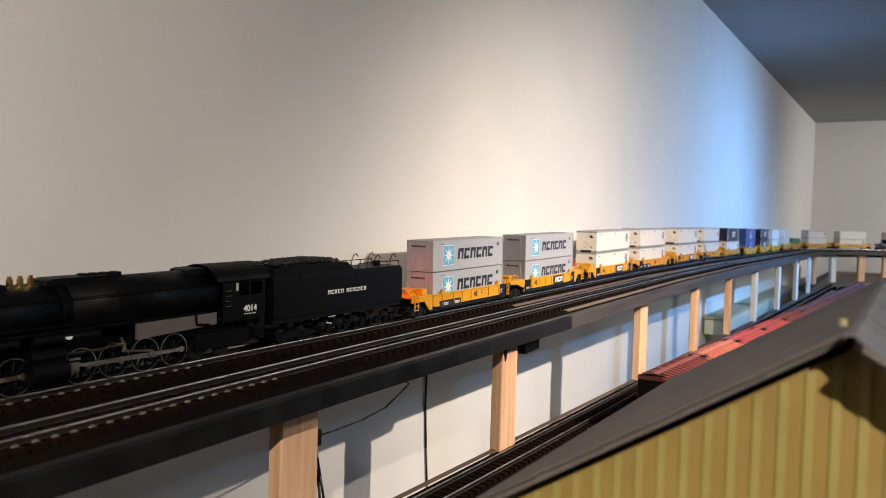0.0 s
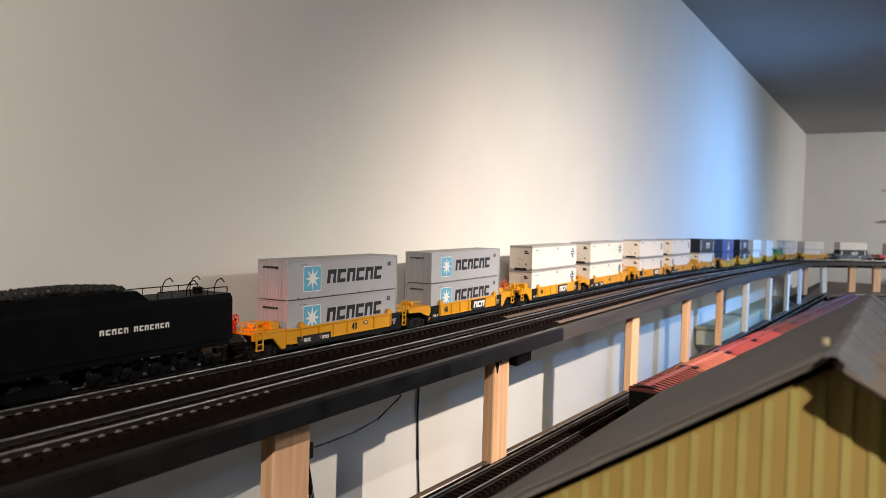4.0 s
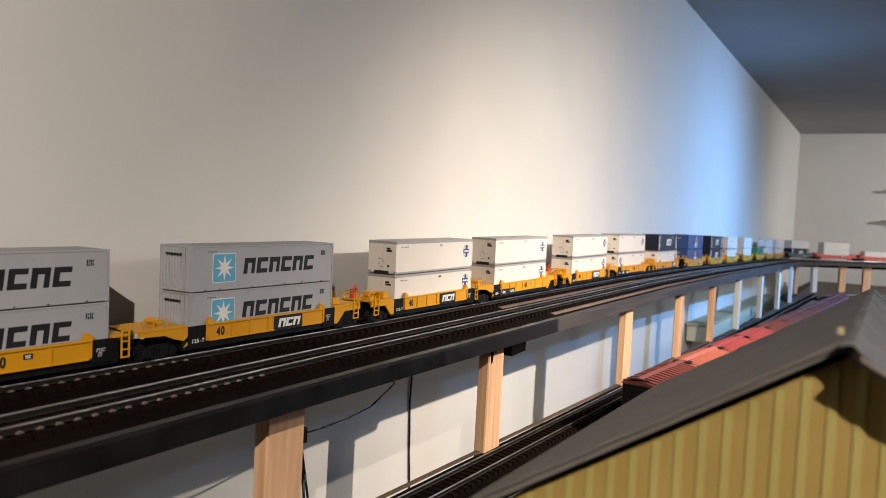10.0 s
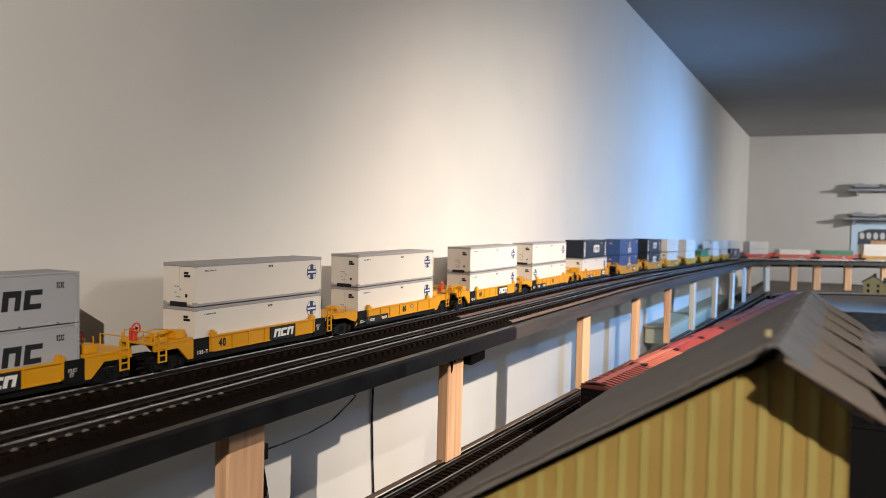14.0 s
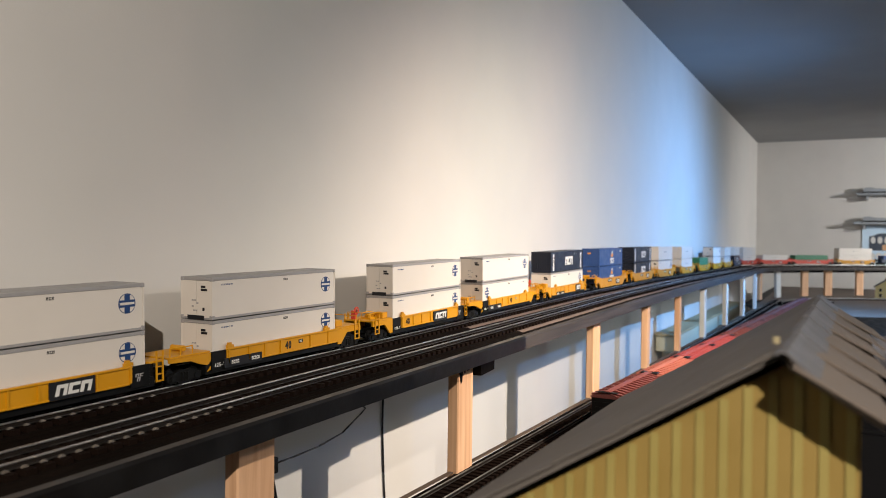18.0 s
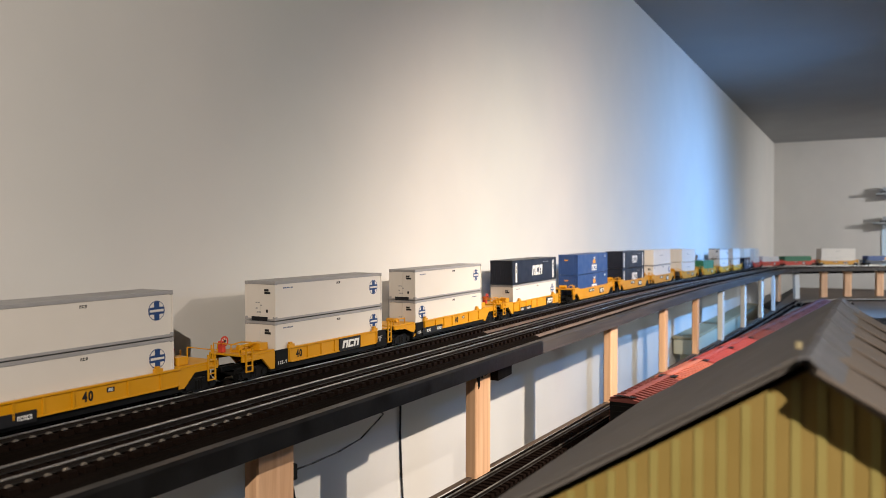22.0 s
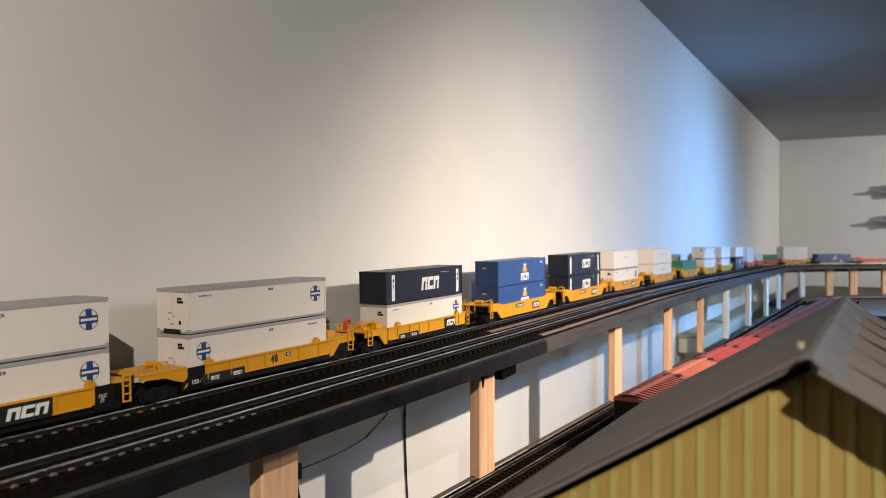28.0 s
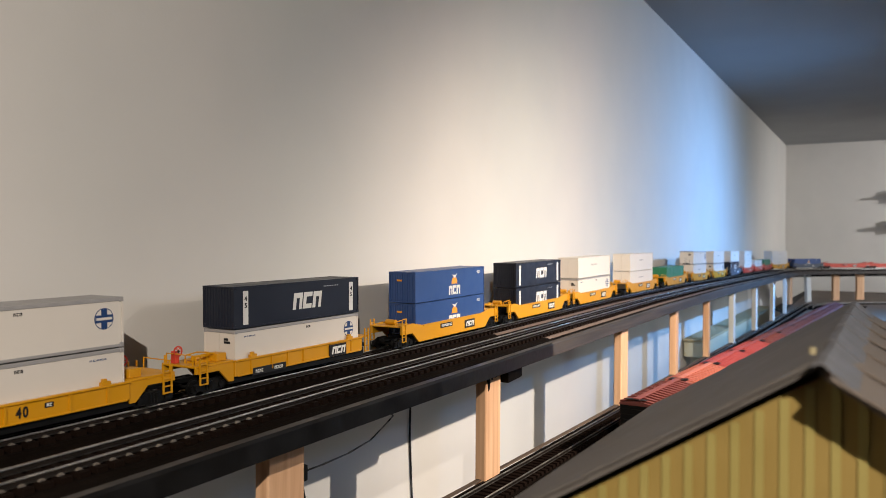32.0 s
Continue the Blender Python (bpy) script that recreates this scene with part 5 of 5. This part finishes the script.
C40, C45 = 0.249, 0.252
Y1 = "yellow double-stack well car with red handbrake wheel"
SL = ("creamL", C40)
G, S, N, P, Q = ("grey", C40), ("cream", C40), ("navy", C40), ("blue", C40), ("plain", C40)
N45 = ("navy", C45)
HALF = 0.127
loco = locomotive()
for ob in loco.children:
    if ob.name.split(".")[0] in ("boiler", "builder_plate", "cab_floor", "cab_front", "cab_interior", "cab_ladder", "cab_roof", "cab_side", "firebox_side", "handrail",
                                 "pipe", "running_board", "numerals", "numeral", "air_tank"):
        ob.matrix_basis = Matrix.Translation((0, 0, 0.0065)) @ ob.matrix_basis   # the body rides high over its running gear
MOVERS.append((loco, 0.741, 0.0))
tend = tender()
for ob in tend.children:
    if ob.name.split(".")[0] not in ("wheelset", "pedestal_bed", "lead_truck_frame", "coupler"):
        ob.matrix_basis = Matrix.Translation((0, 0, 0.004)) @ ob.matrix_basis
MOVERS.append((tend, 0.742, 0.0))
car(1.2435, "lB", lambda: well_car(True, "B", YELLOW, Y1), G, G)
car(1.5915, "rA", lambda: well_car(False, "A", YELLOW, Y1), G, G)
car(1.9905, "lA", lambda: well_car(True, "A", YELLOW, Y1), S, S)
car(2.3330, "rB", lambda: well_car(False, "B", YELLOW, Y1), S, S)
car(2.7400, "lA", None, S, S)
car(3.0885, "rB", None, SL, S)
car(3.4870, "lC", lambda: well_car(True, "C", YELLOW, Y1), S, N45)
Y2 = "yellow well car with raked side ends"
R2 = "red well car carrying containers"
D2 = "dark blue well car carrying containers"
C48 = 0.300
Q48, G48, P48 = ("plain", C48), ("green", C48), ("blue", C48)
yel, red, drk = ("maxi", lambda: maxi_car(YELLOW, Y2)), ("redmaxi", lambda: maxi_car(REDP, R2, 0.150)), ("darkmaxi", lambda: maxi_car(SLATE, D2))
for x_, kind_, loads in ((3.765, yel, (P, P)), (4.160, yel, (N, N)), (4.528, yel, (S, Q)), (4.967, yel, (Q, Q)), (5.40, yel, (("green", C40),)), (5.812, yel, (Q, S)), (6.217, yel, (S, Q)),
                         (6.640, drk, (N, Q)), (7.060, red, (Q, Q)), (7.465, red, (Q48,)), (7.85, red, (G48,)), (8.25, yel, (Q48, Q48)), (8.66, drk, (P48,)), (9.06, red, ()), (9.46, red, ()), (9.86, red, (Q48,))):
    car(x_ + HALF, *kind_, *loads)

# ---- red boxcars on the lower siding ----
def boxcar(paint, label):
    t = thing("boxcar", label, "rail car", "parked boxcars")
    h, w = 0.124, 0.0315
    part("body", box(B(), -h, h, -w, w, 0.018, 0.082, 0.001), paint, t)
    part("roof", prism(B(), [(-w - 0.001, 0.0822), (w + 0.001, 0.0822), (w + 0.001, 0.0845), (0, 0.0905), (-w - 0.001, 0.0845)], "x", -h - 0.001, h + 0.001), paint, t)
    for k in range(13):
        x = -h + 0.008 + k * (2 * h - 0.016) / 12
        part("roof_rib", prism(B(), [(-w - 0.0012, 0.0850), (0, 0.0909), (w + 0.0012, 0.0850), (w + 0.0012, 0.0882), (0, 0.0938), (-w - 0.0012, 0.0882)], "x", x - 0.0034, x + 0.0034), paint, t)
    walkw = part("running_board", box(B(), -h - 0.004, h + 0.004, -0.0055, 0.0055, 0.0940, 0.0956), paint, t)
    for x in (-h - 0.002, h + 0.002):
        part("end_grab", box(B(), x - 0.006, x + 0.006, -0.018, 0.018, 0.0932, 0.0940), DARK, walkw)
    part("door", box(B(), -0.024, 0.024, w + 0.0002, w + 0.002, 0.020, 0.079), paint, t)
    part("door", box(B(), -0.024, 0.024, -w - 0.002, -w - 0.0002, 0.020, 0.079), paint, t)
    part("underframe", box(B(), -h + 0.004, h - 0.004, -0.024, 0.024, 0.0125, 0.0178), DARK, t)
    # this end and its ribs are coloured black to stand for shade
    part("end_panel", box(B(), -h - 0.0006, -h - 0.0001, -w + 0.001, w - 0.001, 0.019, 0.0815), DARK, t, "car end coloured black for the shade on it")
    for k in range(6):
        for x in (-h - 0.0013, h + 0.0006):
            part("end_rib", box(B(), x - 0.0006, x + 0.0006, -w + 0.004, w - 0.004, 0.024 + 0.0095 * k, 0.0275 + 0.0095 * k), DARK if x < 0 else paint, t)
    for x in (-1, 1):
        part("coupler", box(B(), *sorted((x * (h - 0.002), x * (h + 0.008))), -0.004, 0.004, 0.0135, 0.0190), DARK, t)
        add_truck(t, x * 0.085)
    return t


kinds = {}
for i, (m_, lab) in enumerate(((OXIDE, "dark oxide red boxcar with ribbed roof"), (OXIDE2, "faded orange-red boxcar with ribbed roof"), (CRIMSON, "crimson boxcar with ribbed roof"), (CRIMSON, ""), (OXIDE, ""), (PURPLE, "maroon boxcar with ribbed roof"),
                               (PURPLE, ""), (PURPLE, ""), (PURPLE, ""), (PURPLE, ""), (PURPLE, ""))):
    x = 1.375 + 0.125 + 0.265 * i
    m = pose(x, 0.4586 + (SLOPE - 0.039) * x, ZL + 0.0135, 0, 0, -3.33)
    if m_ in kinds:
        copy_thing(kinds[m_], m)
    else:
        kinds[m_] = boxcar(m_, lab)
        kinds[m_].matrix_basis = m

# ---- station building beside the camera ----
st = thing("station_building", "olive yellow board-and-batten freight station with grey roof", "model building")
AX, AY, AZ = 0.38, 0.022, Z0 - 0.050
EL = 0.62
XE = 0.815
GB = 0.027   # how far the gable wall stands back under the roof
WL = 0.165
WR = 0.031
wall_y0, wall_y1 = AY - WR, AY + WL
bm = prism(B(), [(wall_y0, ZL + 0.001), (wall_y1, ZL + 0.001), (wall_y1, AZ - 0.004 - EL * WL), (AY, AZ - 0.004), (wall_y0, AZ - 0.004 - EL * WR)], "x", AX + GB, XE - 0.012)
part("shell", bm, OLIVE, st)
y = wall_y0 + 0.004
while y < wall_y1 - 0.002:
    zt = AZ - 0.006 - EL * abs(y - AY)
    part("batten", box(B(), AX + GB - 0.0012, AX + GB - 0.0002, y - 0.0021, y + 0.0021, ZL + 0.002, zt), BATTEN, st)
    y += 0.0112
OVL, OVR = WL + 0.022, 0.040   # reach of the broad and of the short slope
rnd = random.Random(3)
for sgn, cover in ((1, SHINGLE), (-1, SHINGLEB)):
    ov = OVL if sgn > 0 else OVR
    low = 0.0 if sgn > 0 else 0.004
    ya, yb = (AY + 0.003, AY + ov) if sgn > 0 else (AY, AY - ov)
    pts = [(ya, AZ - low), (yb, AZ - EL * ov - low), (yb, AZ - EL * ov + 0.005 - low), (ya, AZ + 0.005 - low)]
    slope_part = part("roof_slope", prism(B(), pts, "x", AX + 0.011 if sgn > 0 else AX + 0.012, XE + 0.004), cover, st, "worn grey roof" if sgn > 0 else "brown shingled roof slope")
    if sgn > 0:
        for r in range(5):
            u0, u1 = ov * (1 - r / 5.0), max(ov * (1 - (r + 1.1) / 5.0), 0.001)
            a0, a1 = AZ - EL * u0 + 0.0066, AZ - EL * u1 + 0.0054
            for c in range(3):
                xa = AX + 0.008 + (XE - AX - 0.002) * c / 3
                part("roof_sheet", prism(B(), [(AY + u0, a0 - 0.0014), (AY + u1, a1 - 0.0010), (AY + u1, a1), (AY + u0, a0)], "x", xa, xa + (XE - AX - 0.002) / 3 - 0.0003), cover, slope_part)
    else:
        # broad strips lapped one over the next, their lower ends uneven
        n = 6
        for c in range(n):
            xa = AX - 0.010 + (XE - AX + 0.018) * c / n
            xb = xa + (XE - AX + 0.012) / n * 1.12
            u1 = ov + 0.006 + 0.008 * rnd.random()
            lift = 0.0010 + 0.0016 * rnd.random()
            bm = B()
            cs = [bm.verts.new((x, AY - u, AZ - EL * u + 0.0012 + dz)) for x, u, dz in ((xa, 0.004, 0.0014), (xb, 0.004, 0.0006), (xb, u1 - 0.010, 0.0006), (xa, u1, 0.0024 + lift), (xa, 0.004, 0.0004), (xb, 0.004, 0.0), (xb, u1 - 0.010, 0.0), (xa, u1, 0.0012 + lift))]
            for f_ in ((0, 1, 2, 3), (7, 6, 5, 4), (0, 4, 5, 1), (1, 5, 6, 2), (2, 6, 7, 3), (3, 7, 4, 0)):
                bm.faces.new([cs[j] for j in f_])
            part("roof_strip", bm, cover, slope_part)
nc = 9
for c in range(nc):
    xa = AX - 0.003 + (XE - AX + 0.009) * c / nc
    xb = xa + (XE - AX + 0.012) / nc + 0.003
    top = AZ + 0.0068 - 0.0008 * (c % 2)
    wing = [(-0.0145, top - 0.0130), (-0.0040, top - 0.0045), (-0.0010, top - 0.0014), (0.0014, top - 0.0010), (0.0040, top - 0.0024)]
    prof = [(AY + u, v) for u, v in wing] + [(AY + u, v - 0.0014) for u, v in wing[::-1]]
    part("ridge_tile", prism(B(), prof, "x", xa, xb - 0.0036), CAP, st, "lavender-grey metal ridge cap")
part("ridge_board", prism(B(), [(AY + 0.0028, AZ + 0.0046), (AY - 0.0065, AZ - 0.0012), (AY - 0.0065, AZ - 0.0070), (AY + 0.0028, AZ - 0.0030)], "x", AX + 0.020, XE), SHINGLE, st)
part("ridge_pin", cyl(B(), AX + 0.030, AY + 0.006, AZ + 0.0065, 0.0018, "z", 0.0016, 10), LIDG, st, "pale pin on the ridge")

dp = thing("model_depot", "low model depot with dark slate stepped roof", "model building", m=pose(0.0, 0.0, ZL))
part("shell", box(B(), 0.97, 1.92, -0.33, 0.00, 0, 0.168), ROOFBLACK, dp)
for k in range(4):
    xa, xb = 0.93 + 0.26 * k, 0.93 + 0.26 * (k + 1) + 0.012
    za = 0.245 - 0.018 * k
    part("roof_sheet", prism(B(), [(xa, za - 0.006), (xb, za - 0.020), (xb, za - 0.016), (xa, za)], "y", -0.36, 0.022 - 0.006 * (k % 2)), ROOFBLACK, dp)
part("gable_wall", box(B(), 0.98, 1.90, -0.32, -0.01, 0.1681, 0.172), ROOFBLACK, dp)

# ---- buildings at the far end of the table ----
hs = thing("model_house", "small yellow two-storey model house with grey roof", "model house", m=pose(6.25, -0.20, ZL))
part("shell", prism(B(), [(-0.06, 0.0), (0.06, 0.0), (0.06, 0.085), (0.0, 0.125), (-0.06, 0.085)], "x", -0.06, 0.06), PALEY, hs)
part("wing", box(B(), -0.05, 0.05, -0.18, -0.0605, 0, 0.085), PALEY, hs)
part("wing_roof", prism(B(), [(-0.056, 0.084), (0.056, 0.084), (0.0, 0.118)], "y", -0.184, -0.062), SLATE, hs)
for sgn in (-1, 1):
    part("roof_slope", prism(B(), [(0, 0.126), (sgn * 0.07, 0.079), (sgn * 0.07, 0.083), (0, 0.131)], "x", -0.066, 0.066), SLATE, hs)
for y in (-0.03, 0.03, -0.09, -0.12, -0.155):
    for z in (0.015, 0.052):
        xw = -0.0607 if y > -0.06 else -0.0507
        w = part("window", box(B(), xw - 0.0005, xw, y - 0.008, y + 0.008, z, z + 0.022), GLASSD, hs)
        part("window_frame", box(B(), xw - 0.0012, xw - 0.0006, y - 0.0095, y - 0.0082, z - 0.001, z + 0.023), WHITE, w)
part("chimney", box(B(), -0.01, 0.01, -0.02, 0.0, 0.12, 0.145), OXIDE, hs)
sh = thing("model_shed", "low dark slate-roofed model depot", "model building", m=pose(5.2, -0.42, ZL))
part("shell", box(B(), -0.25, 0.25, -0.14, 0.14, 0, 0.05), SLATE, sh)
part("roof", prism(B(), [(-0.15, 0.0502), (0.15, 0.0502), (0.15, 0.054), (0.0, 0.072), (-0.15, 0.054)], "x", -0.26, 0.26), SLATE, sh)

# ---- what moves ----
def gone(t):
    """How far the train has run: a steady pace, a touch quicker towards the end."""
    return SPEED * t + 0.0026 * max(0.0, t - 27.0)


def motions():
    times = [-1.0] + [float(i) for i in range(0, 34)]
    for ob, s, dz in MOVERS:
        ends = (-0.42, -0.03) if ob is loco else (0.04, 0.25) if ob is tend else None
        walk(ob, [(t, on_chord(s - gone(t), *ends) if ends else on_line(s - gone(t), 0.0, dz)) for t in times])
    fine = [-0.2 + 0.2 * i for i in range(163)]
    for w, x in DRIVERS:
        walk(w, [(t, Matrix.Translation((x, 0, DRIVER)) @ Matrix.Rotation(-SPEED * t / DRIVER, 4, "Y")) for t in fine])
    # the wheelsets of the tender and of the cars that come near
    brief = [-0.15 + 0.15 * i for i in range(216)]
    for ob, s, dz in MOVERS:
        if dz == 0.0 and s < 3.6:
            for w in ob.children_recursive:
                if w.name.startswith("wheelset"):
                    rest = w.matrix_basis.copy()
                    walk(w, [(t, rest @ Matrix.Rotation(-SPEED * t / 0.0088, 4, "Y")) for t in brief])
    for r, x, kind, y in RODS:
        rows = []
        for t in fine:
            a = -SPEED * t / DRIVER
            px, pz = x + CRANK * math.cos(a), DRIVER - CRANK * math.sin(a)
            reach = 0.0915
            cx = px - math.sqrt(reach ** 2 - (pz - 0.0200) ** 2)
            if kind == "side":
                rows.append((t, Matrix.Translation((px, 0, pz))))
            elif kind == "main":
                tilt = math.atan2(pz - 0.0200, px - cx)
                rows.append((t, Matrix.Translation((px, 0, pz)) @ Matrix.Rotation(-tilt, 4, "Y")))
            else:
                rows.append((t, Matrix.Translation((cx, 0, 0.0200))))
        walk(r, rows)


motions()
